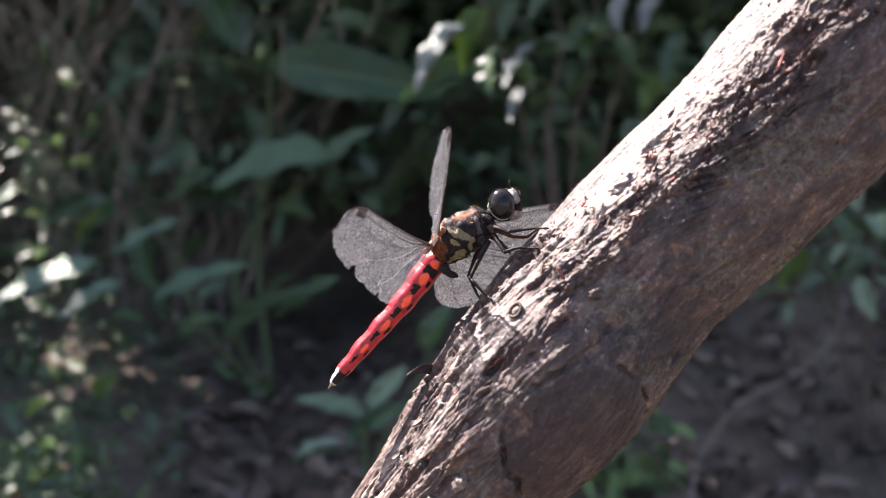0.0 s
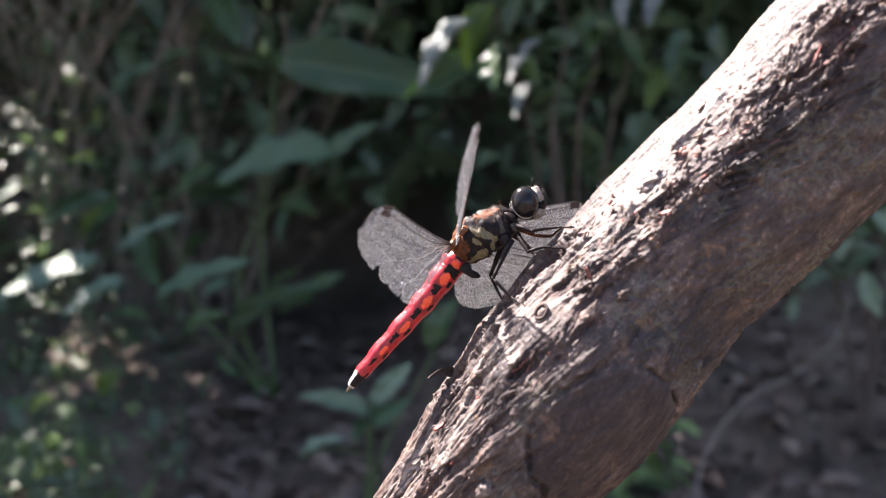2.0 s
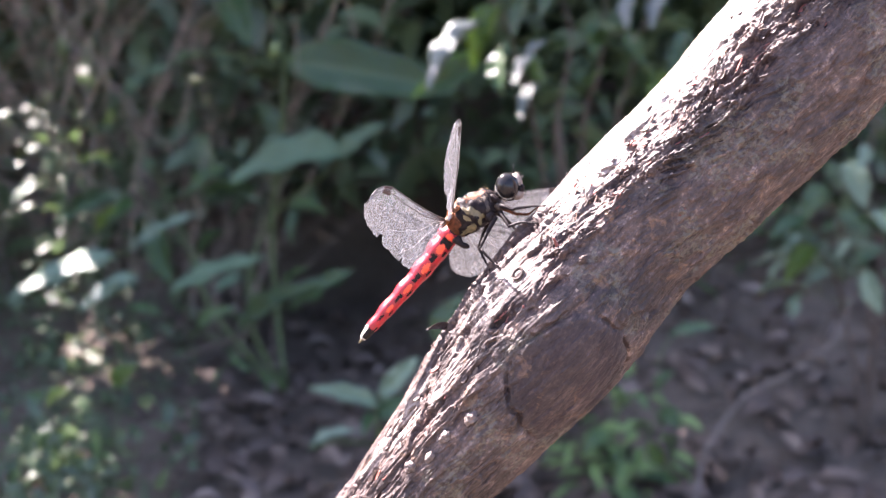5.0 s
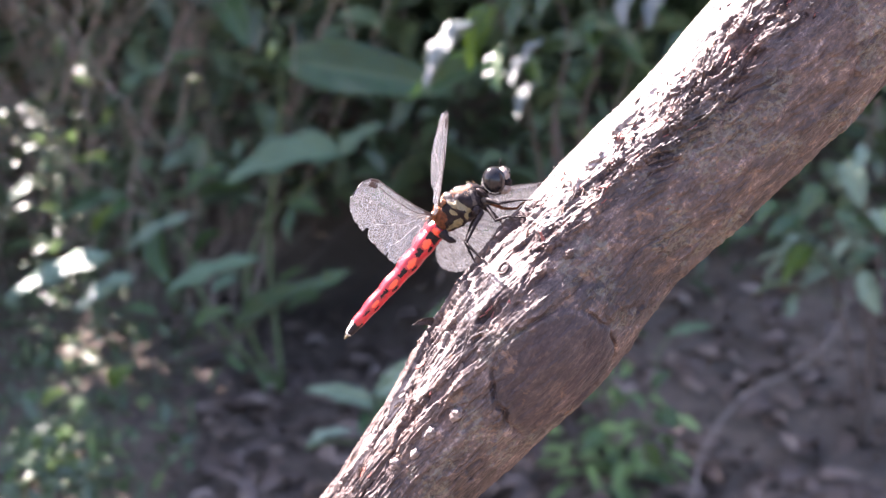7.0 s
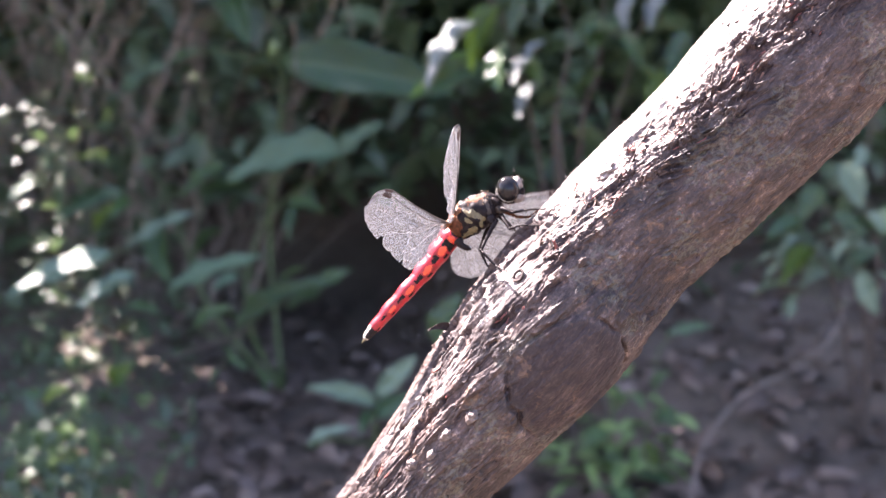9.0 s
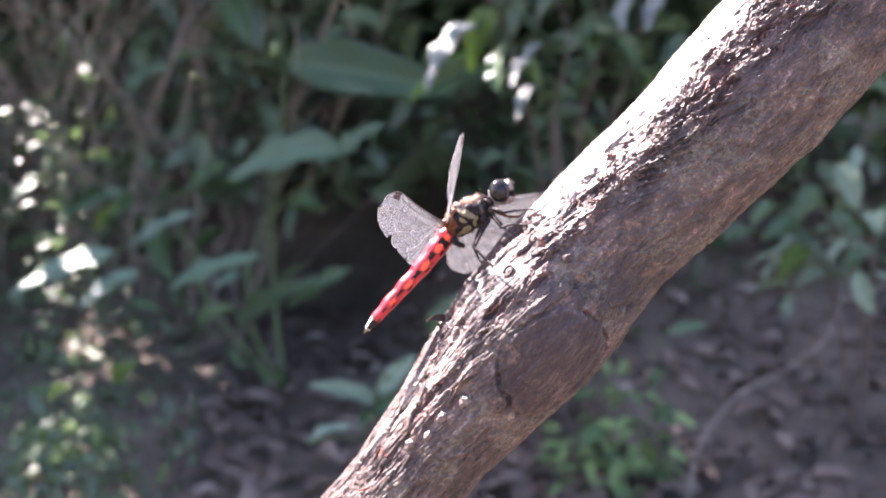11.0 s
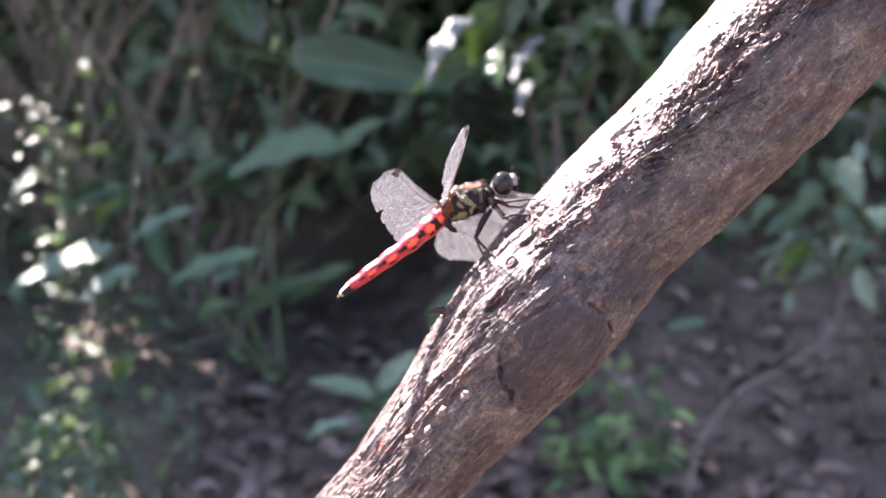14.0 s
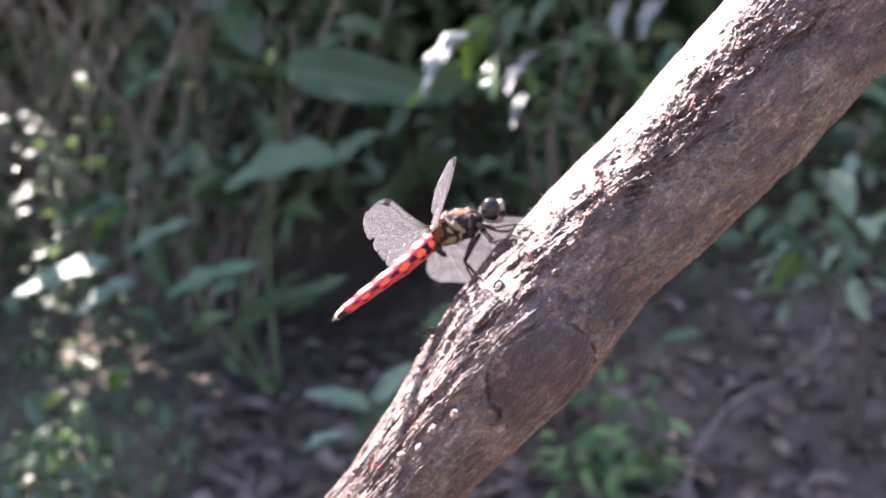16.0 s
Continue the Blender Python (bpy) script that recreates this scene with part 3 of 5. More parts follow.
    tagged(part("bark_fibre", b, BUD, ob, "loose fibres and crumbs on the bark"), kind="stuff")
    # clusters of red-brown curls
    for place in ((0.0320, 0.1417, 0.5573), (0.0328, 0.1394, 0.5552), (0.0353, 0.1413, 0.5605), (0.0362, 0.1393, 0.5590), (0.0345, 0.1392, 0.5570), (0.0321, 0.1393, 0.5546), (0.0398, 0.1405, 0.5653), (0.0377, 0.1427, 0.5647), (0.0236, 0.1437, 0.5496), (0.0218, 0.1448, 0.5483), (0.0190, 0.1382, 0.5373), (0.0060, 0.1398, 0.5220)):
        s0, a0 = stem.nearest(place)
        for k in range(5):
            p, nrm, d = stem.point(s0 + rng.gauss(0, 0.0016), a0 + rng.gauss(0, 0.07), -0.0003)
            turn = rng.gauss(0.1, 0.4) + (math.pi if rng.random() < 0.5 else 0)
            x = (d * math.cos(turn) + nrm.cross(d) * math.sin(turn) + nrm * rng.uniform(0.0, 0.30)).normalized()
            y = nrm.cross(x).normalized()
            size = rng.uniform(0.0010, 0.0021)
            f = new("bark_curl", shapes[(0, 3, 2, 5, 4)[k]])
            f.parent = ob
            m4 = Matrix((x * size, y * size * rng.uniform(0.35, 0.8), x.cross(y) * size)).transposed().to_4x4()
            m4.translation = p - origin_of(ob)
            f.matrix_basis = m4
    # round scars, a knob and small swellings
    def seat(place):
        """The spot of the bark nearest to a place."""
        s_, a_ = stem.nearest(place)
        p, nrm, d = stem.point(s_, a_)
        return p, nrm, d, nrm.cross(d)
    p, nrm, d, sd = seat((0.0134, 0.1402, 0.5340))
    size = 0.00095
    b = bmesh.new()
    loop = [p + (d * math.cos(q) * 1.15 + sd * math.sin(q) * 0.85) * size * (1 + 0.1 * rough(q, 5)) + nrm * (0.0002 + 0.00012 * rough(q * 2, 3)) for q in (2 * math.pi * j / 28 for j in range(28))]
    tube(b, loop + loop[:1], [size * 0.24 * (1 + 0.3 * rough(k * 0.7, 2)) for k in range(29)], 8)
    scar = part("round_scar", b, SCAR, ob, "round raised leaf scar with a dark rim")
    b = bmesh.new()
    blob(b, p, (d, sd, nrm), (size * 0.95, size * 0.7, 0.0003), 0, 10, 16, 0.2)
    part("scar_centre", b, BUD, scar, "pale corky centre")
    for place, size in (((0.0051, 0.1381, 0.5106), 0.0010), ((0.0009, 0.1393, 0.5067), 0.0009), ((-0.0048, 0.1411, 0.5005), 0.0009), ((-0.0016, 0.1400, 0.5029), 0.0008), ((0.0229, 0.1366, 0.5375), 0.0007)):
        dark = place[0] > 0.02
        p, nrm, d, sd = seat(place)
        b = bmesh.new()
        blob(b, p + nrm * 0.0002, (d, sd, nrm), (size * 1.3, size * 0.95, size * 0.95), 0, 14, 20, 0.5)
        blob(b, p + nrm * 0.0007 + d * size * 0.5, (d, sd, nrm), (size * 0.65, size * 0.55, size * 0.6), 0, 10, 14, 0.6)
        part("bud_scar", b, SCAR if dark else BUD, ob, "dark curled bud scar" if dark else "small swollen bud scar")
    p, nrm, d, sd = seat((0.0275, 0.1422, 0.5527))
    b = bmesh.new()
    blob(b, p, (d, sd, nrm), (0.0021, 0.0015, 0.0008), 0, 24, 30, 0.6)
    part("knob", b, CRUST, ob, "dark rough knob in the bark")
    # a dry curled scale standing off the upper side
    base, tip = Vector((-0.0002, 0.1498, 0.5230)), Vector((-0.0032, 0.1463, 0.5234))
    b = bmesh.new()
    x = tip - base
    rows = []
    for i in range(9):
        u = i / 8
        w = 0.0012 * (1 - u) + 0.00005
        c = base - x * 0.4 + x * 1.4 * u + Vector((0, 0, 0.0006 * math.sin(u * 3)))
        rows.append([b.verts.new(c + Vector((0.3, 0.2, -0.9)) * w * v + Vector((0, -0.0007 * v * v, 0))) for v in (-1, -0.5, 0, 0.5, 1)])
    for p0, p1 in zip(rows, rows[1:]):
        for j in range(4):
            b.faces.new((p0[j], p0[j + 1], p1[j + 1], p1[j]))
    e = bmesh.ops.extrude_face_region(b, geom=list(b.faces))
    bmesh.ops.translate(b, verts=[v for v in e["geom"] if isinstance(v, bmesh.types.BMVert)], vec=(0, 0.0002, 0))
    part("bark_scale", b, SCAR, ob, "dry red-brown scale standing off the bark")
    return ob


slanting_stem()


# ================= the dragonfly =================
FWD = Vector((0.670, 0.103, 0.735)).normalized()
RIGHT = Vector((-0.10, -0.95, 0.10))
RIGHT = (RIGHT - FWD * RIGHT.dot(FWD)).normalized()
DORSAL = RIGHT.cross(FWD).normalized()
FLY_BASE = Vector((0.0145, 0.1487, 0.5402))
HEAD_PIVOT = Vector((0.0115, 0.1539, 0.5482))


HIND_ROOT, FORE_ROOT = Vector((0.0005, 0.1520, 0.5424)), Vector((0.0021, 0.1513, 0.5446))


def body_tube(name, line, half_heights, half_widths, pick, mats, parent, across, rings=120, sides=40, label="", lumps=0.0, shape=lambda s, a: 1.0):
    """A tapered body along a line; pick(s, a) gives the face's material: s along, a round (0 to the right side, 90 degrees dorsal)."""
    bm = bmesh.new()
    pts = bent(line, max(2, rings // (len(line) - 1)))
    rows, m = [], len(pts) - 1
    for k, p in enumerate(pts):
        s = k / m
        d = (pts[min(k + 1, m)] - pts[max(k - 1, 0)]).normalized()
        r = (across - d * across.dot(d)).normalized()
        u = r.cross(d)
        if u.dot(DORSAL) < 0:
            u = -u
        lump = 1 + lumps * rough(s * 11, 3.0)
        h = float(np.interp(s, *zip(*half_heights))) * lump
        w = float(np.interp(s, *zip(*half_widths)))
        rows.append([bm.verts.new(p + (r * (w * math.cos(a)) + u * (h * math.sin(a))) * (1 + lumps * rough(s * 7, math.sin(a) * 2.5, math.cos(a) * 2.5)) * shape(s, a)) for a in (2 * math.pi * j / sides for j in range(sides))])
    for k in range(m):
        for j in range(sides):
            f = bm.faces.new((rows[k][j], rows[k][(j + 1) % sides], rows[k + 1][(j + 1) % sides], rows[k + 1][j]))
            f.material_index = pick((k + 0.5) / m, 2 * math.pi * (j + 0.5) / sides)
    bm.faces.new(rows[0])
    bm.faces.new(rows[-1][::-1])
    bmesh.ops.recalc_face_normals(bm, faces=bm.faces)
    return part(name, bm, mats, parent, label)


def side_angle(a):
    """Degrees above the side line, -90 ventral to 90 dorsal, of either side."""
    return math.degrees(math.asin(math.sin(a)))


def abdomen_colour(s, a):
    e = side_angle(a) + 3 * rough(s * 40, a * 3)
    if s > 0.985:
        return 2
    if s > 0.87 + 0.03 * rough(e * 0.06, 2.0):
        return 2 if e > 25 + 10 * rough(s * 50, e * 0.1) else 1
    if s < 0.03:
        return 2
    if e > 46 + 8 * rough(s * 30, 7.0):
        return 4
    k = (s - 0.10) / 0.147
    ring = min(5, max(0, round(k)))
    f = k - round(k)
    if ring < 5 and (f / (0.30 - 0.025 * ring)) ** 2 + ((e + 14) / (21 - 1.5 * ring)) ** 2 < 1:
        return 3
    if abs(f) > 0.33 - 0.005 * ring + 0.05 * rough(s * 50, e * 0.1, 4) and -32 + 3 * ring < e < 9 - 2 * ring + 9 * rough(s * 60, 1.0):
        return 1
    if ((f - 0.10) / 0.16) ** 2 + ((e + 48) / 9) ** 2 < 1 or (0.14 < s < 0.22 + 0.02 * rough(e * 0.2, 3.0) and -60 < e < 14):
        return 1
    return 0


def abdomen_shape(s, a):
    """Flattened back on either side of a low keel, each segment swollen towards its end."""
    f = (s - 0.10) / 0.147 - round((s - 0.10) / 0.147)
    e = side_angle(a)
    return 1 - 0.09 * math.exp(-((e - 52) / 17) ** 2) + 0.075 * math.cos(2 * math.pi * (f - 0.12)) * (0.4 + 0.6 * max(0, math.sin(a))) - 0.05 * math.exp(-((abs(f) - 0.5) / 0.03) ** 2)


def thorax_colour(s, a):
    e = side_angle(a)
    e += 16 * rough(s * 5, e * 0.03) + 7 * rough(s * 14, e * 0.09, 2)
    s += 0.05 * rough(s * 6, e * 0.05, 7)
    def spot(cs, ce, rs, re, lean=0.0):
        return ((s - cs - lean * (e - ce)) / rs) ** 2 + ((e - ce) / re) ** 2 < 1
    if spot(0.22, -50, 0.21, 16) or spot(0.50, 6, 0.085, 24, -0.004) or spot(0.36, -14, 0.06, 12) or spot(0.60, -36, 0.07, 22, 0.002):
        return 2
    if spot(0.80, -8, 0.035, 30, 0.001) or spot(0.90, 5, 0.025, 25):
        return 3
    if spot(0.72, 52, 0.2, 18):
        return 1
    if s < 0.30 - 0.002 * (40 - e) and e > -12:
        return 1
    if s < 0.07:
        return 1
    return 0


def dragonfly():
    ob = empty("dragonfly", FLY_BASE, "red and black dragonfly with torn clear wings, perched on bark", "dragonfly")
    parts = {}
    thorax_line = [Vector((0.0016, 0.1532, 0.5402)), Vector((0.0039, 0.1533, 0.5429)), Vector((0.0063, 0.1533, 0.5445)), Vector((0.0096, 0.1536, 0.5466))]
    parts["thorax"] = body_tube("thorax", thorax_line, [(0, 0.0016), (0.10, 0.0026), (0.30, 0.0033), (0.55, 0.0034), (0.75, 0.0031), (0.9, 0.0026), (0.97, 0.0019), (1, 0.0011)],
                                [(0, 0.0015), (0.15, 0.0024), (0.5, 0.0029), (0.85, 0.0021), (1, 0.0010)], thorax_colour, [BLACK, BROWN, CREAM, DUN], ob, RIGHT, rings=150, sides=80,
                                label="black thorax with cream patches and rusty top", lumps=0.11)
    for place, sizes, mat, label in (((0.0093, 0.1524, 0.5462), (0.0007, 0.0013, 0.0012), BLACK, "black collar behind the head"), ((0.0100, 0.1516, 0.5450), (0.0008, 0.0009, 0.0007), DUN, "dun plate over the front leg"),
                                     ((0.0083, 0.1508, 0.5432), (0.0010, 0.0010, 0.0008), BLACK, "black plate over the middle leg")):
        bm = bmesh.new()
        blob(bm, place, (FWD, DORSAL, RIGHT), sizes, 0, 14, 18, 0.3)
        part("breast_plate", bm, mat, parts["thorax"], label)
    bm = bmesh.new()
    rng = random.Random(5)
    for k in range(150):
        s, e = rng.uniform(0.15, 1.0), rng.uniform(0.2, 2.6)
        c = thorax_line[0].lerp(thorax_line[-1], s)
        n = (RIGHT * math.cos(e) + DORSAL * math.sin(e)).normalized()
        p = c + n * 0.0025
        tube(bm, [p, p + n * rng.uniform(0.0003, 0.0009) + FWD * rng.uniform(-0.0003, 0.0006)], [0.000022, 0.000008], 3)
    part("bristle", bm, HAIR, parts["thorax"], "short tawny bristles")

    line = [Vector((0.0019, 0.1533, 0.5408)), Vector((-0.0002, 0.1533, 0.5382)), Vector((-0.0037, 0.1528, 0.5336)), Vector((-0.0082, 0.1523, 0.5285)), Vector((-0.0124, 0.1518, 0.5238)), Vector((-0.0151, 0.1516, 0.5205))]
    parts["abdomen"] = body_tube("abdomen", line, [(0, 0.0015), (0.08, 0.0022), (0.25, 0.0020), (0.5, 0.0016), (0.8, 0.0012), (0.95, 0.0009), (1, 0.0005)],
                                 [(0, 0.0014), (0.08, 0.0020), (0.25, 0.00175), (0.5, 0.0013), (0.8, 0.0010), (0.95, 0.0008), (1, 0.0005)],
                                 abdomen_colour, [RED, BLACK, PALE, ORANGE, RED_SHEEN], ob, RIGHT, rings=200, sides=56, label="slender red abdomen with black and orange spots", lumps=0.04, shape=abdomen_shape)
    tail, back = line[-1], (line[-1] - line[-2]).normalized()
    for sgn in (-1, 1):
        bm = bmesh.new()
        tube(bm, bent([tail - back * 0.0004, tail + back * 0.0005 + RIGHT * sgn * 0.0003, tail + back * 0.0011 + RIGHT * sgn * 0.0002], 3), [0.00022, 0.00024, 0.00022, 0.0002, 0.00016, 0.0001, 0.00004], 6)
        part("clasper", bm, CREAM, parts["abdomen"], "pale cream tail clasper")
    bm = bmesh.new()
    base = Vector((0.0022, 0.1511, 0.5393))
    tube(bm, bent([base, base - DORSAL * 0.0014 + RIGHT * 0.0004 - FWD * 0.0002, base - DORSAL * 0.0029 + RIGHT * 0.0003 + FWD * 0.0004], 3), [0.0009, 0.0009, 0.0007, 0.00055, 0.0006, 0.0005, 0.0002], 10)
    part("claw", bm, BLACK, parts["abdomen"], "black lobe under the abdomen's base")

    # head
    hc = HEAD_PIVOT
    face_dir = (FWD * 0.80 - DORSAL * 0.55).normalized()
    crown = (DORSAL - face_dir * DORSAL.dot(face_dir)).normalized()
    side = crown.cross(face_dir)
    if side.dot(RIGHT) < 0:
        side = -side
    axes = (face_dir, crown, side)
    bm = bmesh.new()
    blob(bm, hc + face_dir * 0.0005 - crown * 0.0004, axes, (0.0021, 0.0021, 0.0017), 0)
    blob(bm, hc + face_dir * 0.0021 - crown * 0.0008, axes, (0.0010, 0.0009, 0.0015), 0, wobble=0.1)
    neck = Vector((0.0094, 0.1536, 0.5466))
    tube(bm, [neck, neck.lerp(hc, 0.6)], [0.0010, 0.0011], 10, 0)
    parts["head"] = part("head", bm, [BLACK], ob, label="black head between large eyes")
    for name, there, sizes, mat, label in (("brow", (0.0019, 0.0008), (0.0011, 0.0016, 0.0018), FACE, "pale grey brow"), ("upper_lip", (0.0026, -0.0005), (0.0006, 0.0006, 0.0014), BLACK, ""),
                                           ("lower_lip", (0.0014, -0.0016), (0.0014, 0.0010, 0.0016), FACE, "pale pinkish lower lip"), ("crown_bump", (0.0012, 0.0021), (0.0007, 0.0005, 0.0008), BLACK, "")):
        bm = bmesh.new()
        blob(bm, hc + face_dir * there[0] + crown * there[1], axes, sizes, 0, 16, 22, 0.16)
        part(name, bm, mat, parts["head"], label)
    for sgn in (1, -1):
        bm = bmesh.new()
        blob(bm, hc + side * sgn * 0.0014 + crown * 0.0002, axes, (0.0021, 0.0025, 0.0021), 0, 28, 36)
        part("eye", bm, EYE, parts["head"], "large glossy dark compound eye")
        bm = bmesh.new()
        c = hc + side * sgn * 0.0020 + crown * 0.0002
        ringpts = [c + face_dir * math.cos(a) * 0.00206 + crown * math.sin(a) * 0.00242 for a in (radians(q) for q in range(165, 285, 6))]
        tube(bm, ringpts, [0.00010] * len(ringpts), 6)
        part("eye_rim", bm, EYE_RIM, parts["head"], "thin pale rim behind the eye")
        bm = bmesh.new()
        a = hc + face_dir * 0.0018 + crown * 0.0023 + side * sgn * 0.0006
        tube(bm, [a, a + crown * 0.0007 + face_dir * 0.0001, a + crown * 0.0016 + face_dir * 0.0003], [0.00012, 0.00006, 0.00002], 5)
        part("antenna", bm, BLACK, parts["head"])
    bm = bmesh.new()
    for k in range(90):
        q = rng.uniform(-0.2, 1.0)
        a = hc + face_dir * (0.0017 + 0.0012 * (1 - q * q)) + crown * (0.0009 + 0.0014 * q) + side * rng.uniform(-0.0012, 0.0012)
        tube(bm, [a, a + (crown * rng.uniform(0.2, 1) + face_dir * rng.uniform(0.2, 0.9)) * 0.0006], [0.00003, 0.00001], 3)
    part("bristle", bm, BLACK, parts["head"], "short dark bristles on the brow")

    # wings: root, tip, way to the trailing edge, leading and trailing edges as shares of the length
    fore = ([(0, 0.0), (0.45, -0.02), (0.85, 0.0), (0.94, 0.03), (1, 0.10)], [(0, 0.05), (0.05, 0.12), (0.12, 0.165), (0.35, 0.21), (0.6, 0.235), (0.8, 0.22), (0.92, 0.18), (0.98, 0.14), (1, 0.11)])
    hind = ([(0, 0.0), (0.255, -0.012), (0.5, -0.035), (0.80, -0.075), (0.88, -0.068), (0.95, -0.035), (0.985, 0.01), (1, 0.06)],
            [(0, 0.02), (0.04, 0.09), (0.10, 0.15), (0.16, 0.235), (0.22, 0.32), (0.27, 0.352), (0.33, 0.366), (0.40, 0.355), (0.475, 0.336), (0.66, 0.278), (0.80, 0.222), (0.90, 0.178), (0.96, 0.135), (1, 0.065)])
    broad = ([(0, 0.0), (0.5, -0.01), (0.85, 0.0), (0.94, 0.05), (1, 0.12)], [(0, 0.06), (0.015, 0.13), (0.03, 0.18), (0.05, 0.235), (0.08, 0.285), (0.11, 0.318), (0.15, 0.345), (0.20, 0.362), (0.30, 0.365), (0.5, 0.305), (0.7, 0.28), (0.86, 0.24), (0.94, 0.20), (1, 0.13)])
    torn = [(0.46, 0.012, 0.12), (0.62, 0.02, 0.035), (0.74, 0.028, 0.16)]
    ragged = [(0.24, 0.05, 0.10), (0.37, 0.012, 0.22), (0.43, 0.06, 0.10), (0.61, 0.02, 0.08), (0.70, 0.012, 0.12), (0.91, 0.02, 0.12)]
    W = [("hindwing", (0.0005, 0.1520, 0.5424), (-0.0108, 0.1280, 0.5492), (-0.360, -0.120, -0.925), hind, torn, "torn clear hindwing with a dark tip spot"),
         ("forewing", (0.0015, 0.1513, 0.5446), (0.0033, 0.1287, 0.5621), (-0.360, -0.550, -0.730), fore, ragged, "clear forewing with a frayed trailing edge"),
         ("hindwing", (0.0033, 0.1556, 0.5426), (0.0240, 0.1778, 0.5351), (-0.500, -0.021, -0.866), broad, [], "clear hindwing spread behind the legs"),
         ("forewing", (0.0044, 0.1559, 0.5447), (0.0263, 0.1800, 0.5471), (-0.100, 0.066, -0.969), fore, [], "clear forewing spread behind the head")]
    for k, (name, root, tip, trail, profile, tears, label) in enumerate(W):
        parts[name + str(k)] = wing(name, Vector(root), Vector(tip), Vector(trail), profile, tears, label, ob, k)

    for place, size in ((HIND_ROOT, 0.0007), (FORE_ROOT, 0.0007), (HIND_ROOT + FWD * 0.0012 + RIGHT * 0.0004, 0.0006), (HIND_ROOT - FWD * 0.0010 + RIGHT * 0.0003, 0.0006)):
        bm = bmesh.new()
        blob(bm, place, (FWD, DORSAL, RIGHT), (size * 1.2, size * 0.8, size * 0.7), 0, 14, 18, 0.55)
        part("wing_hinge", bm, HINGE, parts["thorax"], "amber wing hinge")
    # legs: thigh, shin and foot
    legs = [[(0.0101, 0.1509, 0.5452), (0.0121, 0.1493, 0.5447), (0.0150, 0.1484, 0.5453), (0.0174, 0.1470, 0.5458)],
            [(0.0103, 0.1549, 0.5446), (0.0133, 0.1552, 0.5433), (0.0154, 0.1537, 0.5434), (0.0177, 0.1523, 0.5444)],
            [(0.0101, 0.1513, 0.5441), (0.0115, 0.1484, 0.5418), (0.0135, 0.1480, 0.5425), (0.0153, 0.1461, 0.5434)],
            [(0.0097, 0.1552, 0.5435), (0.0117, 0.1560, 0.5422), (0.0133, 0.1548, 0.5404), (0.0138, 0.1516, 0.5396)],
            [(0.0093, 0.1506, 0.5432), (0.0063, 0.1474, 0.5380), (0.0081, 0.1461, 0.5362), (0.0094, 0.1447, 0.5350)],
            [(0.0085, 0.1550, 0.5423), (0.0064, 0.1543, 0.5372), (0.0073, 0.1510, 0.5354), (0.0078, 0.1488, 0.5339)]]
    for k, pts in enumerate(legs):
        mat = BROWN if k == 1 else BLACK
        p = [Vector(q) for q in pts]
        p[3] = stem.point(*stem.nearest(p[3]), 0.0001)[0]
        bm = bmesh.new()
        tube(bm, bent([p[0], p[0].lerp(p[1], 0.5) + DORSAL * 0.0001, p[1]], 4), [0.00044, 0.00045, 0.00044, 0.00042, 0.0004, 0.00037, 0.00034, 0.0003, 0.00027], 10)
        leg = parts["leg" + str(k)] = part("leg", bm, mat, ob, "rusty brown bristled leg" if k == 1 else "black bristled leg")
        bm = bmesh.new()
        blob(bm, p[1], (FWD, DORSAL, RIGHT), (0.00030, 0.00030, 0.00030), 0, 8, 10)
        tube(bm, bent([p[1], p[2], p[2].lerp(p[3], 0.45)], 3), [0.00026, 0.00025, 0.00024, 0.00022, 0.0002, 0.00018, 0.00016], 8)
        for j in range(16):
            q = p[1].lerp(p[2], j / 15)
            tube(bm, [q, q + Vector((rng.uniform(-1, 1), rng.uniform(-1, 1), rng.uniform(-1, 0.2))) * 0.0006], [0.00004, 0.00001], 3)
        part("shin", bm, mat, leg)
        bm = bmesh.new()
        tube(bm, [p[2].lerp(p[3], 0.42), p[2].lerp(p[3], 0.8), p[3], p[3] + Vector((0.0005, 0.0, -0.0002))], [0.00015, 0.00014, 0.00012, 0.00008], 7)
        for sgn in (-1, 1):
            tip = p[3] + Vector((0.0005, 0.0, -0.0002))
            tube(bm, [tip, tip + Vector((0.0003, 0.00025 * sgn, -0.0003))], [0.00007, 0.00002], 4)
        part("foot", bm, mat, leg, "clawed foot gripping the bark")
    return ob, parts


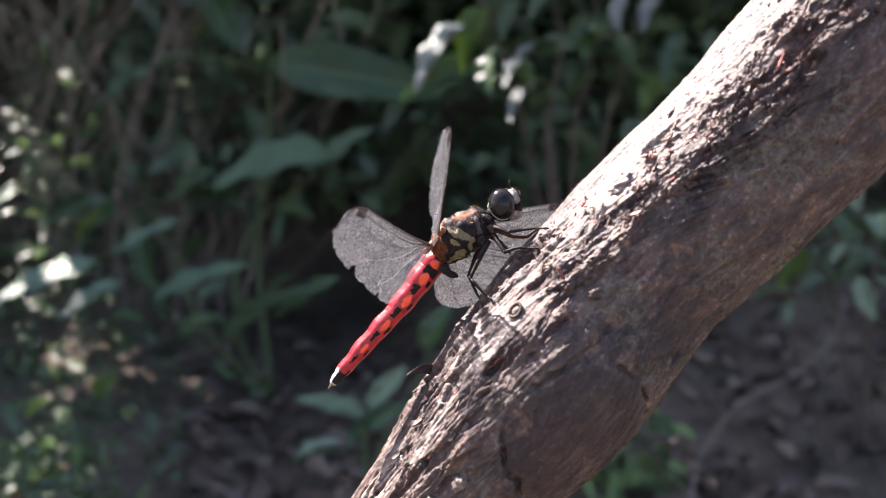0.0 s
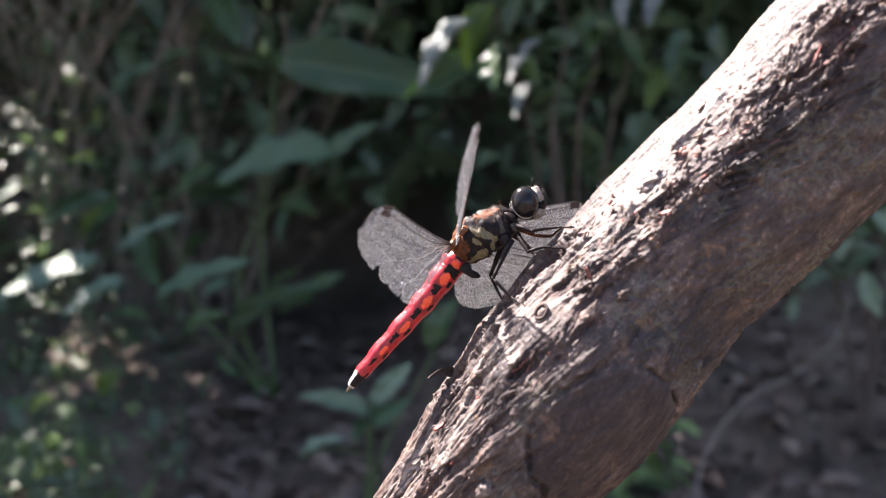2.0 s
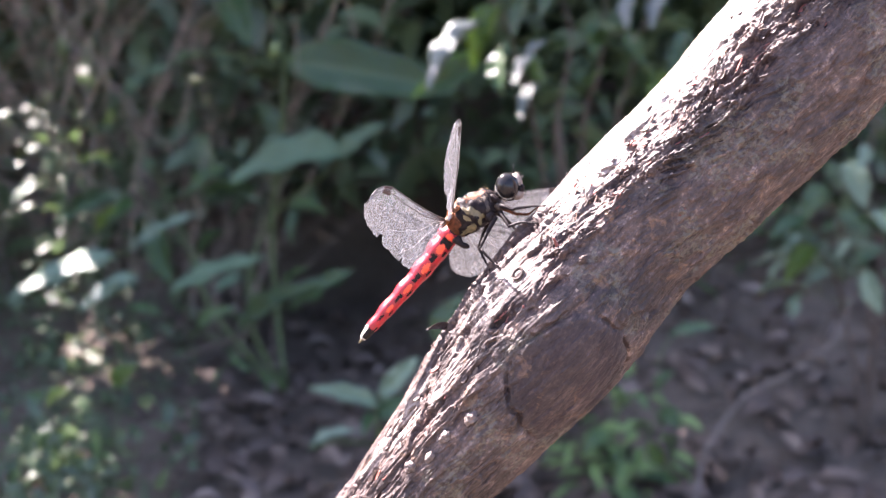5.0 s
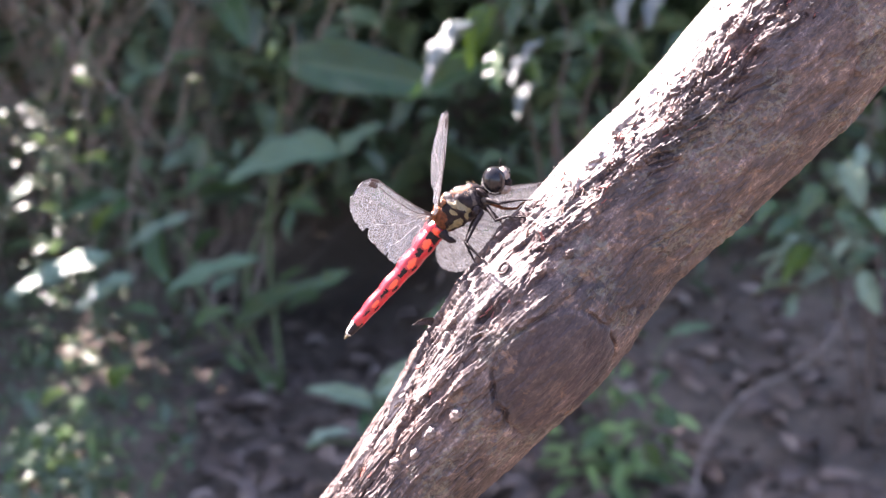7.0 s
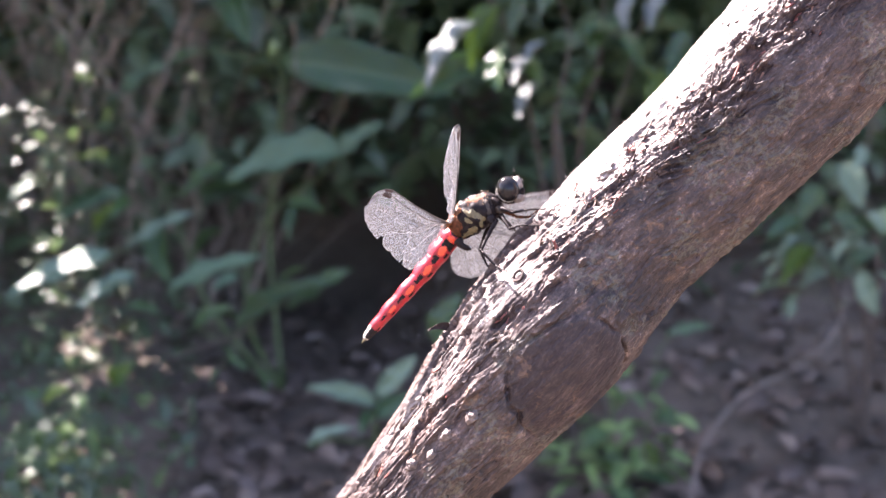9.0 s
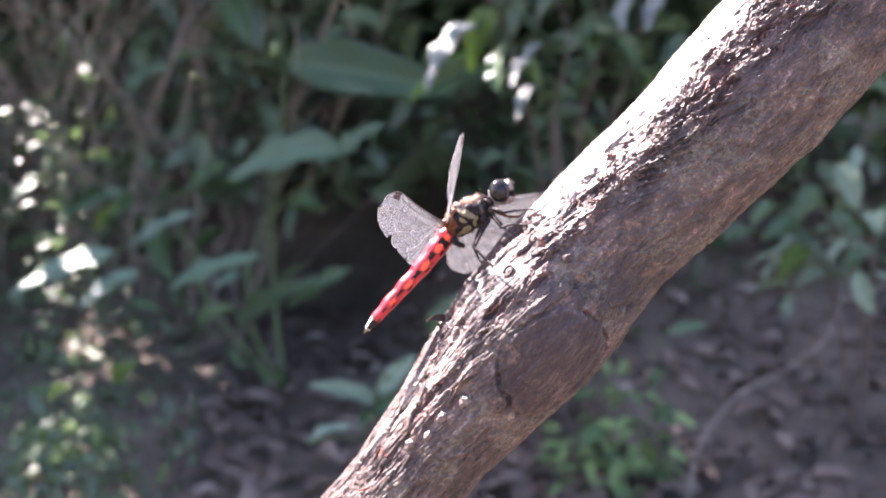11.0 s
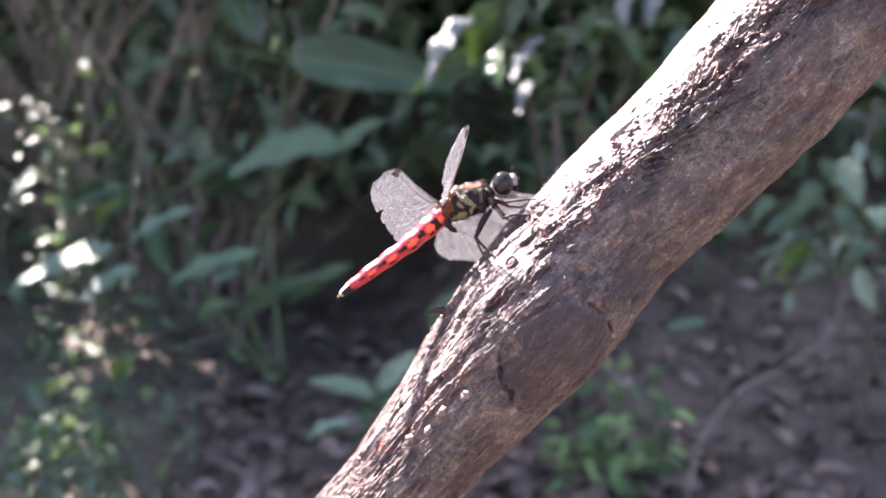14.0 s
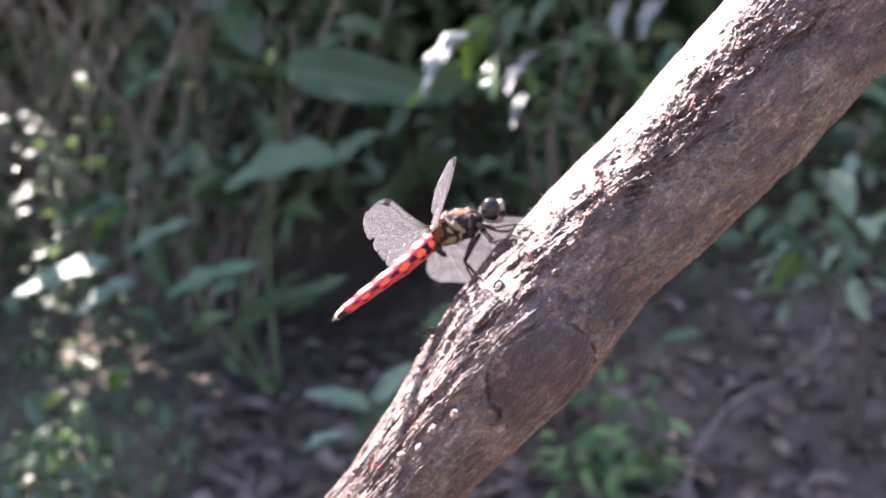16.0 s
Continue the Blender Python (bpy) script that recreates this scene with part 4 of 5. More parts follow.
def wing(name, root, tip, trail, profile, tears, label, parent, seed):
    rng = random.Random(40 + seed)
    span = tip - root
    length = span.length
    x = span.normalized()
    y = (trail - x * trail.dot(x)).normalized()
    z = x.cross(y)

    def lead(s):
        return float(np.interp(s, *zip(*profile[0])))

    def trail_at(s):
        w = float(np.interp(s, *zip(*profile[1]))) - lead(s)
        w *= 1 - (0.02 * rough(s * 45, seed) if tears else 0)
        for c, r, d in tears:
            w -= d * max(0.0, 1 - abs(s - c) / r) ** 0.35 * (0.9 + 0.2 * rough(s * 70, c * 9)) * w if abs(s - c) < r else 0
        return w

    def spot(s, c):
        """s along the span, c from the leading (0) to the trailing edge (1)."""
        lo, w = lead(s), widths(s)
        h = 0.007 * math.sin(c * 22) * (1 - c) * (1 - 0.5 * s) + 0.02 * math.sin(s * 3) * c + 0.02 * c * c * math.sin(s * 5 + seed) + 0.0024 * math.sin(c * 80 + 3 * s) * (1 - 0.4 * s)
        return root + (x * s + y * (lo + w * c) + z * h) * length

    cols, rows = 96, 50
    table = [trail_at(k / cols) for k in range(cols + 1)]
    widths = lambda s: float(np.interp(s, [k / cols for k in range(cols + 1)], table))
    bm = bmesh.new()
    grid = [[bm.verts.new(spot(i / cols, j / rows)) for j in range(rows + 1)] for i in range(cols + 1)]
    for i in range(cols):
        for j in range(rows):
            bm.faces.new((grid[i][j], grid[i + 1][j], grid[i + 1][j + 1], grid[i][j + 1]))
    ob = part(name, bm, WING, parent, label)
    # main veins
    def vein(line, r0, r1, title="vein", mat=VEIN):
        b = bmesh.new()
        m = len(line) - 1
        tube(b, line, [r0 + (r1 - r0) * k / m for k in range(m + 1)], 5)
        part(title, b, mat, ob)
    steps = [k / 40 for k in range(41)]
    vein([spot(s, 0.0) for s in steps], 0.00013, 0.00008, "leading_edge_vein")
    vein([spot(s * 0.5, 0.045) for s in steps], 0.000060, 0.000036)
    vein([spot(s * 0.98, 0.09 + 0.03 * s) for s in steps], 0.00011, 0.00007)
    vein([spot(0.02 + s * 0.9, 0.12 + 0.34 * s ** 1.3) for s in steps], 0.000060, 0.000030)
    vein([spot(0.02 + s * 0.72, 0.15 + 0.62 * s ** 1.4) for s in steps], 0.00006, 0.00003, mat=VEIN_LIGHT)
    vein([spot(0.02 + s * 0.5, 0.2 + 0.72 * s ** 1.2) for s in steps], 0.00006, 0.00003, mat=VEIN_LIGHT)
    vein([spot(0.02 + s * 0.28, 0.25 + 0.70 * s) for s in steps], 0.000054, 0.000030)
    for end, start, curve in ((0.84, 0.13, 1.7), (0.62, 0.17, 2.2), (0.42, 0.22, 1.9), (0.34, 0.24, 1.6), (0.20, 0.28, 1.3), (0.13, 0.32, 1.1)):
        vein([spot(0.03 + s * end, start + (0.97 - start) * s ** curve) for s in steps], 0.000042, 0.000022, mat=VEIN_PALE)
    # the network between them
    bm = bmesh.new()
    ni, nj = 44, 15
    def cell(i, j):
        sj = j / nj
        si = (i + 0.5 * (j % 2)) / ni
        r2 = random.Random(i * 131 + j * 17 + seed)
        if 0 < j < nj:
            sj += r2.uniform(-0.3, 0.3) / nj
        si += r2.uniform(-0.25, 0.25) / ni
        return spot(min(0.995, max(0.01, si)), min(1, max(0, sj)))
    for i in range(ni):
        for j in range(nj):
            a = cell(i, j)
            if i < ni - 1:
                tube(bm, [a, cell(i + 1, j)], [0.000029, 0.000029], 3)
            k = i if (i + j) % 2 else i + (1 if j % 2 else 0)
            tube(bm, [a, cell(min(k, ni - 1), j + 1)], [0.000029, 0.000029], 3)
    tagged(part("vein_network", bm, VEIN_PALE, ob, "fine net of glinting veins", smooth=False), kind="stuff")
    # spot near the tip
    bm = bmesh.new()
    lo, hi = 0.80, 0.885
    quad = [spot(lo + (hi - lo) * k / 6, 0.01) + z * 0.0001 for k in range(7)] + [spot(hi - (hi - lo) * k / 6, 0.17) + z * 0.0001 for k in range(7)]
    f = bm.faces.new([bm.verts.new(p) for p in quad])
    e = bmesh.ops.extrude_face_region(bm, geom=[f])
    bmesh.ops.translate(bm, verts=[v for v in e["geom"] if isinstance(v, bmesh.types.BMVert)], vec=-z * 0.0002)
    part("wing_spot", bm, STIGMA, ob, "dark brown spot at the wing's tip", smooth=False)
    return ob


FLY, FLY_PARTS = dragonfly()


# ================= plants behind =================
def leaf_mesh(name, width, arch, fold, heart=0.0, mat=LEAF, wave=0.0):
    """A leaf of length 1 along x."""
    bm = bmesh.new()
    n, m = 14, 6
    rows = []
    for i in range(n + 1):
        s = i / n
        w = width * (math.sin(math.pi * s ** (0.72 + 0.2 * heart)) ** 0.85 if 0 < s < 1 else 0.0) + 0.004
        back = -heart * 0.18 * max(0.0, 1 - s * 4)
        row = []
        for j in range(-m, m + 1):
            q = j / m
            yy = q * w / 2
            zz = arch * (s - s * s) * 1.6 - arch * 0.8 * s * s + fold * abs(q) * w + wave * math.sin(s * 17 + q * 2) * abs(q) * w
            row.append(bm.verts.new((s + back * abs(q) ** 0.7, yy, zz)))
        rows.append(row)
    for a, b in zip(rows, rows[1:]):
        for j in range(2 * m):
            bm.faces.new((a[j], a[j + 1], b[j + 1], b[j]))
    e = bmesh.ops.extrude_face_region(bm, geom=list(bm.faces))
    bmesh.ops.translate(bm, verts=[v for v in e["geom"] if isinstance(v, bmesh.types.BMVert)], vec=(0, 0, -0.006))
    me = bpy.data.meshes.new(name)
    bm.to_mesh(me)
    bm.free()
    me.materials.append(mat)
    me.polygons.foreach_set("use_smooth", [True] * len(me.polygons))
    return me


LEAVES = {}
for key, mat in (("green", LEAF), ("pale", LEAF_PALE), ("yellow", LEAF_YELLOW), ("skytint", LEAF_SKYTINT), ("suntint", LEAF_SUNTINT), ("bright", LEAF_BRIGHT)):
    LEAVES[key] = [leaf_mesh("leaf", 1.0, 0.10, 0.14, 0.0, mat, 0.04), leaf_mesh("leaf", 1.0, 0.06, 0.10, 0.5, mat, 0.06), leaf_mesh("leaf", 1.0, 0.16, 0.18, 0.0, mat, 0.02), leaf_mesh("leaf", 1.0, 0.05, 0.06, 0.0, mat, 0.03)]

UP = Vector((0, 0, 1))
GLINT = tuple((SUN_DIR + Vector((0.35, -0.92, 0.15))).normalized())


def put_leaf(parent, base, tip, width, face, key="green", shape=0):
    """A leaf from base to tip; width: share of its length; face: the way its upper side looks."""
    base, tip = Vector(base), Vector(tip)
    x = tip - base
    size = x.length
    x.normalize()
    z = Vector(face)
    z = (z - x * z.dot(x)).normalized()
    y = z.cross(x)
    ob = new("leaf", LEAVES[key][shape])
    ob.parent = parent
    m = Matrix((x * size, y * size * width, z * size)).transposed().to_4x4()
    m.translation = base - origin_of(parent)
    ob.matrix_basis = m
    return ob


# small leaves far in that catch the sun: across and height
GLINTS = [(-0.93, 0.6), (-0.907, 0.569), (-0.913, 0.516), (-0.775, 0.488), (-0.667, 0.526), (-0.951, 0.418), (-0.926, 0.444), (-0.913, 0.377), (-0.907, 0.33), (-0.806, 0.403), (-0.812, 0.339), (-0.974, 0.59)]
# gaps in the growth that let the sun through
GAPS = [(Vector(g), w) for g, w in (((-0.790, 1.583, 0.259), 0.012), ((-0.690, 1.620, 0.295), 0.009), ((-0.520, 1.564, 0.372), 0.03), ((-0.632, 1.562, 0.251), 0.010), ((-0.720, 1.704, 0.396), 0.008),
                                    ((-0.870, 1.748, 0.427), 0.022), ((-0.347, 1.339, 0.313), 0.014), ((-0.604, 1.274, 0.070), 0.068), ((-0.640, 1.305, 0.142), 0.02), ((-0.913, 1.921, 0.578), 0.045),
                                    ((-0.938, 1.856, 0.474), 0.04), ((-0.800, 1.915, 0.534), 0.02), ((-0.988, 2.047, 0.756), 0.07),  *(((x, 1.90, z), 0.011) for x, z in GLINTS))]


def in_gap(p, size):
    """Whether growth at p would shade one of the gaps."""
    return any(((p - g) - SUN_DIR * (p - g).dot(SUN_DIR)).length < w + 0.38 * size and (p - g).dot(SUN_DIR) > 0.04 for g, w in GAPS)


def plant(name, label, category, foot, stems, leaves, thick=0.004, mat=STEM, stalk=GREEN_STEM, fill=0, fill_size=(0.05, 0.1), fill_key="green", seed=1, spread=0.12, fill_range=(0.35, 1.0), group=""):
    """A plant: stems from its foot, chosen leaves on stalks, and further leaves along the stems."""
    x, y = foot
    z = ground_height(x, y) - 0.01
    ob = empty(name, (x, y, z), label, category, group)
    rng = random.Random(seed)
    lines = []
    for st in stems:
        line = bent([Vector((x, y, z)), *[Vector(p) for p in st]], 6)
        lines.append(line)
        bm = bmesh.new()
        n = len(line) - 1
        tube(bm, line, [thick * (1 - 0.65 * k / n) for k in range(n + 1)], 8)
        part("stem", bm, mat, ob)
    every = [p for line in lines for p in line[2:]]
    for k, (base, tip, width, key, face) in enumerate(leaves):
        b, t = Vector(base), Vector(tip)
        glint = face is GLINT
        face = Vector(face) if face else Vector((rng.uniform(-0.6, 0), rng.uniform(-0.9, -0.2), rng.uniform(0.5, 1.1)))
        put_leaf(ob, b, t, width, face, key, 3 if glint or (t - b).length > 0.3 else rng.choice((0, 0, 1, 2)))
        near = min(every, key=lambda p: (p - b).length + 0.5 * max(0, p.z - b.z))
        bm = bmesh.new()
        mid = near.lerp(b, 0.5) + UP * 0.15 * (b - near).length - (t - b).normalized() * 0.1 * (b - near).length
        tube(bm, bent([near, mid, b + (t - b) * 0.03], 4), [thick * 0.35] * 8 + [thick * 0.22], 6)
        part("leaf_stalk", bm, stalk, ob)
    for k in range(fill):
        line = rng.choice(lines)
        p = line[int(rng.uniform(*fill_range) * (len(line) - 1))]
        way = Vector((rng.gauss(0, 1), rng.gauss(0, 0.8), rng.gauss(0.1, 0.5))).normalized()
        b = p + way * rng.uniform(0.02, spread)
        t = b + (way + Vector((0, 0, -0.5))).normalized() * rng.uniform(*fill_size)
        if in_gap((b + t) / 2, (t - b).length * 0.6):
            continue
        put_leaf(ob, b, t, rng.uniform(0.28, 0.5), Vector((rng.gauss(-0.2, 0.5), rng.gauss(-0.2, 0.5), 1)), fill_key if rng.random() < 0.8 else "green", rng.choice((0, 1, 2)))
        bm = bmesh.new()
        tube(bm, [p, b], [thick * 0.2, thick * 0.14], 4)
        part("leaf_stalk", bm, stalk, ob)
    return ob


TO_EYE = (-0.35, -0.75, 0.75)
plant("broad_leaved_plant", "tall plant with long arching green leaves in shade", "plant", (-0.33, 1.72),
      [[(-0.393, 1.684, 0.186), (-0.363, 1.730, 0.365), (-0.219, 1.706, 0.481)], [(-0.456, 1.665, 0.190), (-0.512, 1.684, 0.325), (-0.564, 1.719, 0.435)], [(-0.359, 1.764, 0.325), (-0.324, 1.742, 0.593), (-0.321, 1.743, 0.749)]],
      [((-0.189, 1.689, 0.510), (-0.429, 1.663, 0.463), 0.40, "pale", TO_EYE), ((-0.207, 1.686, 0.486), (-0.110, 1.679, 0.577), 0.36, "pale", TO_EYE),
       ((-0.518, 1.718, 0.424), (-0.431, 1.707, 0.494), 0.42, "green", TO_EYE), ((-0.313, 1.695, 0.692), (0.028, 1.626, 0.633), 0.30, "green", (-0.2, -1, 0.25)),
       ((-0.692, 1.824, 0.607), (-0.560, 1.817, 0.702), 0.26, "pale", TO_EYE), ((-0.570, 1.816, 0.690), (-0.493, 1.800, 0.719), 0.4, "green", TO_EYE),
       ((-0.553, 1.650, 0.372), (-0.518, 1.575, 0.270), 0.42, "green", (-0.3, -1, 0.3)), ((-0.446, 1.804, 0.824), (-0.388, 1.740, 0.727), 0.5, "green", None)],
      thick=0.0055, mat=GREEN_STEM, fill=5, fill_size=(0.07, 0.13), seed=14, spread=0.2)
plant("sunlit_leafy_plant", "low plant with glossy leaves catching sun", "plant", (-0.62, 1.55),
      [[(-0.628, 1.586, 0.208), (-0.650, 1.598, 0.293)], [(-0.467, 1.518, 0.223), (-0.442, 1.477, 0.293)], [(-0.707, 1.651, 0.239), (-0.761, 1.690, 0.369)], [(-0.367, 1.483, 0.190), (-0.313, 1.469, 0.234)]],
      [((-0.638, 1.642, 0.314), (-0.828, 1.571, 0.244), 0.34, "suntint", GLINT), ((-0.590, 1.573, 0.331), (-0.447, 1.554, 0.412), 0.26, "suntint", GLINT),
       ((-0.581, 1.597, 0.284), (-0.674, 1.529, 0.229), 0.42, "suntint", GLINT), ((-0.458, 1.396, 0.287), (-0.292, 1.385, 0.355), 0.30, "pale", GLINT),
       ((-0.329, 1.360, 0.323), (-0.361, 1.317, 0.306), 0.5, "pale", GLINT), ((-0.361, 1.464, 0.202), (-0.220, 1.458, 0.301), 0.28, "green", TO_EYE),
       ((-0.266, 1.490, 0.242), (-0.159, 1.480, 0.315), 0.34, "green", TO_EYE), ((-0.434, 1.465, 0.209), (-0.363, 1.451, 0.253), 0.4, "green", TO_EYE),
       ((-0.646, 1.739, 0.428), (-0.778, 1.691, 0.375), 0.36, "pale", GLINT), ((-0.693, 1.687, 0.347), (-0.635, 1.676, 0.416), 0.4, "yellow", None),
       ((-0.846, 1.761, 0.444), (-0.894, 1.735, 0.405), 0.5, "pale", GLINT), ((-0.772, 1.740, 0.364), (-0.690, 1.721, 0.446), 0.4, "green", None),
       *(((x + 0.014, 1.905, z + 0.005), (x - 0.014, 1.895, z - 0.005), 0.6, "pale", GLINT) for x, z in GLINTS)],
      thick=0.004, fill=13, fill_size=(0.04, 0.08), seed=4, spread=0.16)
plant("hanging_shrub", "shrub with drooping glossy leaves on thin brown stems", "shrub", (0.24, 1.42),
      [[(0.178, 1.301, 0.474), (0.168, 1.273, 0.568), (0.186, 1.272, 0.698), (0.143, 1.265, 0.792)], [(0.219, 1.349, 0.533), (0.238, 1.325, 0.645), (0.243, 1.304, 0.783)],
       [(0.263, 1.364, 0.497), (0.294, 1.346, 0.655), (0.323, 1.306, 0.800)], [(0.159, 1.364, 0.497), (0.092, 1.231, 0.694), (0.051, 1.198, 0.750)]],
      [((0.050, 1.181, 0.702), (-0.027, 1.138, 0.613), 0.34, "skytint", (-0.8, -0.55, 0.25)), ((0.073, 1.205, 0.726), (0.037, 1.172, 0.638), 0.40, "yellow", (-0.3, -0.8, 0.4)),
       ((0.141, 1.208, 0.679), (0.092, 1.170, 0.618), 0.32, "skytint", (-0.85, -0.5, 0.35)), ((0.136, 1.200, 0.622), (0.101, 1.163, 0.575), 0.42, "skytint", (-0.85, -0.5, 0.35)),
       ((0.076, 1.216, 0.663), (0.078, 1.188, 0.607), 0.5, "green", None), ((0.199, 1.250, 0.686), (0.246, 1.212, 0.702), 0.6, "green", (-0.3, -0.3, 1)),
       ((0.225, 1.254, 0.713), (0.212, 1.226, 0.659), 0.5, "green", None), ((0.282, 1.260, 0.760), (0.251, 1.211, 0.698), 0.42, "skytint", (-0.85, -0.5, 0.35)),
       ((0.334, 1.260, 0.760), (0.285, 1.211, 0.699), 0.46, "skytint", (-0.85, -0.5, 0.35)), ((0.175, 1.239, 0.757), (0.130, 1.213, 0.712), 0.4, "green", None),
       ((0.061, 1.265, 0.651), (-0.046, 1.218, 0.605), 0.36, "green", (-0.2, -1, 0.2)), ((0.334, 1.274, 0.643), (0.296, 1.236, 0.587), 0.45, "yellow", None),
       ((0.358, 1.282, 0.699), (0.329, 1.241, 0.624), 0.4, "green", None), ((0.116, 1.237, 0.741), (0.095, 1.209, 0.684), 0.42, "green", None), ((0.271, 1.282, 0.699), (0.288, 1.244, 0.648), 0.4, "green", None)],
      thick=0.0032, fill=7, fill_size=(0.04, 0.07), seed=6, spread=0.14, fill_range=(0.55, 1.0))
plant("seedling", "small seedling with a few lance-shaped green leaves", "plant", (-0.10, 1.12),
      [[(-0.090, 1.123, 0.144), (-0.090, 1.119, 0.190)], [(-0.074, 1.130, 0.125), (-0.003, 1.149, 0.257)]],
      [((-0.089, 1.119, 0.184), (-0.181, 1.103, 0.216), 0.27, "suntint", (-0.2, -0.7, 0.7)), ((-0.087, 1.130, 0.194), (-0.034, 1.128, 0.250), 0.36, "suntint", (-0.2, -1, 0.3)),
       ((-0.089, 1.117, 0.171), (-0.035, 1.102, 0.207), 0.38, "pale", (-0.2, -1, 0.3)), ((-0.179, 1.081, 0.135), (-0.115, 1.076, 0.169), 0.32, "suntint", (-0.3, -0.3, 1)),
       ((-0.009, 1.150, 0.263), (0.026, 1.150, 0.335), 0.52, "green", TO_EYE), ((-0.094, 1.117, 0.174), (-0.107, 1.075, 0.158), 0.4, "green", None)],
      thick=0.0035, mat=GREEN_STEM, seed=8)


plant("ground_herb", "low herb with many small bright green leaves", "plant", (-0.60, 1.22),
      [[(-0.595, 1.266, 0.008), (-0.608, 1.275, 0.078), (-0.640, 1.305, 0.142)], [(-0.578, 1.273, 0.061), (-0.544, 1.335, 0.142)], [(-0.599, 1.235, 0.004), (-0.671, 1.287, 0.092)], [(-0.545, 1.302, 0.050), (-0.513, 1.380, 0.177)]],
      [((-0.604, 1.275, 0.078), (-0.564, 1.268, 0.095), 0.7, "yellow", None), ((-0.604, 1.273, 0.061), (-0.635, 1.266, 0.086), 0.7, "yellow", None), ((-0.595, 1.260, 0.039), (-0.612, 1.237, 0.021), 0.7, "yellow", None),
       ((-0.586, 1.261, 0.047), (-0.547, 1.241, 0.047), 0.7, "yellow", None), ((-0.636, 1.303, 0.133), (-0.662, 1.295, 0.145), 0.7, "green", None), ((-0.631, 1.302, 0.124), (-0.591, 1.296, 0.154), 0.6, "yellow", None),
       ((-0.535, 1.335, 0.142), (-0.499, 1.330, 0.181), 0.6, "yellow", None), ((-0.662, 1.285, 0.075), (-0.674, 1.263, 0.065), 0.7, "green", None)],
      thick=0.0025, mat=GREEN_STEM, fill=80, fill_size=(0.02, 0.042), fill_key="bright", seed=9, spread=0.05, fill_range=(0.2, 1))
plant("ground_herb", "low herb with small rounded green leaves", "plant", (0.27, 1.22),
      [[(0.256, 1.238, 0.029), (0.264, 1.249, 0.106), (0.257, 1.268, 0.172), (0.225, 1.285, 0.245)], [(0.286, 1.220, 0.046), (0.328, 1.235, 0.147)], [(0.231, 1.199, 0.038), (0.197, 1.208, 0.104)]],
      [((0.252, 1.229, 0.105), (0.210, 1.206, 0.087), 0.6, "green", None), ((0.269, 1.225, 0.080), (0.256, 1.200, 0.046), 0.6, "green", None), ((0.309, 1.217, 0.092), (0.327, 1.202, 0.062), 0.6, "yellow", None),
       ((0.328, 1.233, 0.139), (0.355, 1.211, 0.120), 0.7, "green", None), ((0.325, 1.257, 0.166), (0.348, 1.251, 0.195), 0.6, "green", None), ((0.361, 1.308, 0.238), (0.422, 1.290, 0.257), 0.3, "pale", TO_EYE)],
      thick=0.003, mat=GREEN_STEM, fill=80, fill_size=(0.028, 0.055), fill_key="bright", seed=10, spread=0.06, fill_range=(0.2, 1))
plant("leafy_sapling", "young sapling with clustered pale green leaves", "shrub", (0.72, 1.38),
      [[(0.693, 1.351, 0.260), (0.647, 1.348, 0.381), (0.592, 1.361, 0.470)], [(0.711, 1.364, 0.351), (0.674, 1.361, 0.470), (0.711, 1.400, 0.605)], [(0.638, 1.359, 0.314), (0.556, 1.349, 0.390)]],
      [((0.579, 1.342, 0.409), (0.510, 1.320, 0.393), 0.5, "green", None), ((0.584, 1.327, 0.374), (0.529, 1.300, 0.323), 0.4, "yellow", TO_EYE), ((0.640, 1.356, 0.506), (0.661, 1.326, 0.435), 0.5, "suntint", TO_EYE),
       ((0.624, 1.344, 0.426), (0.672, 1.320, 0.393), 0.4, "pale", TO_EYE), ((0.610, 1.361, 0.470), (0.566, 1.333, 0.414), 0.5, "green", None), ((0.647, 1.342, 0.336), (0.696, 1.327, 0.376), 0.4, "pale", TO_EYE),
       ((0.711, 1.392, 0.550), (0.647, 1.376, 0.582), 0.4, "skytint", (-0.4, -0.2, 1)), ((0.538, 1.357, 0.443), (0.495, 1.332, 0.410), 0.5, "green", None)],
      thick=0.005, fill=40, fill_size=(0.03, 0.07), fill_key="suntint", seed=11, spread=0.10, fill_range=(0.4, 1))


def dead_twig(points, r, label, mat=TWIG):
    x, y, z = points[-1]
    ob = empty("dead_twig", points[-1], label, "twig", "dead twigs on the bank")
    bm = bmesh.new()
    line = bent(points, 6)
    n = len(line) - 1
    tube(bm, [p + Vector((rough(k, 1), 0, rough(k, 5))) * 0.004 for k, p in enumerate(line)], [r * (0.5 + 0.5 * k / n) for k in range(n + 1)], 8)
    part("twig", bm, mat, ob)


dead_twig([(0.657, 1.347, 0.372), (0.642, 1.317, 0.304), (0.605, 1.278, 0.241), (0.524, 1.241, 0.196), (0.448, 1.217, 0.166), (0.377, 1.168, 0.102), (0.355, 1.137, 0.031)], 0.0021, "bare pale twig bent over the soil")
dead_twig([(0.187, 1.418, 0.587), (0.201, 1.401, 0.467), (0.213, 1.391, 0.251), (0.208, 1.364, 0.065)], 0.0055, "thin bare brown twig standing in soil", STEM)


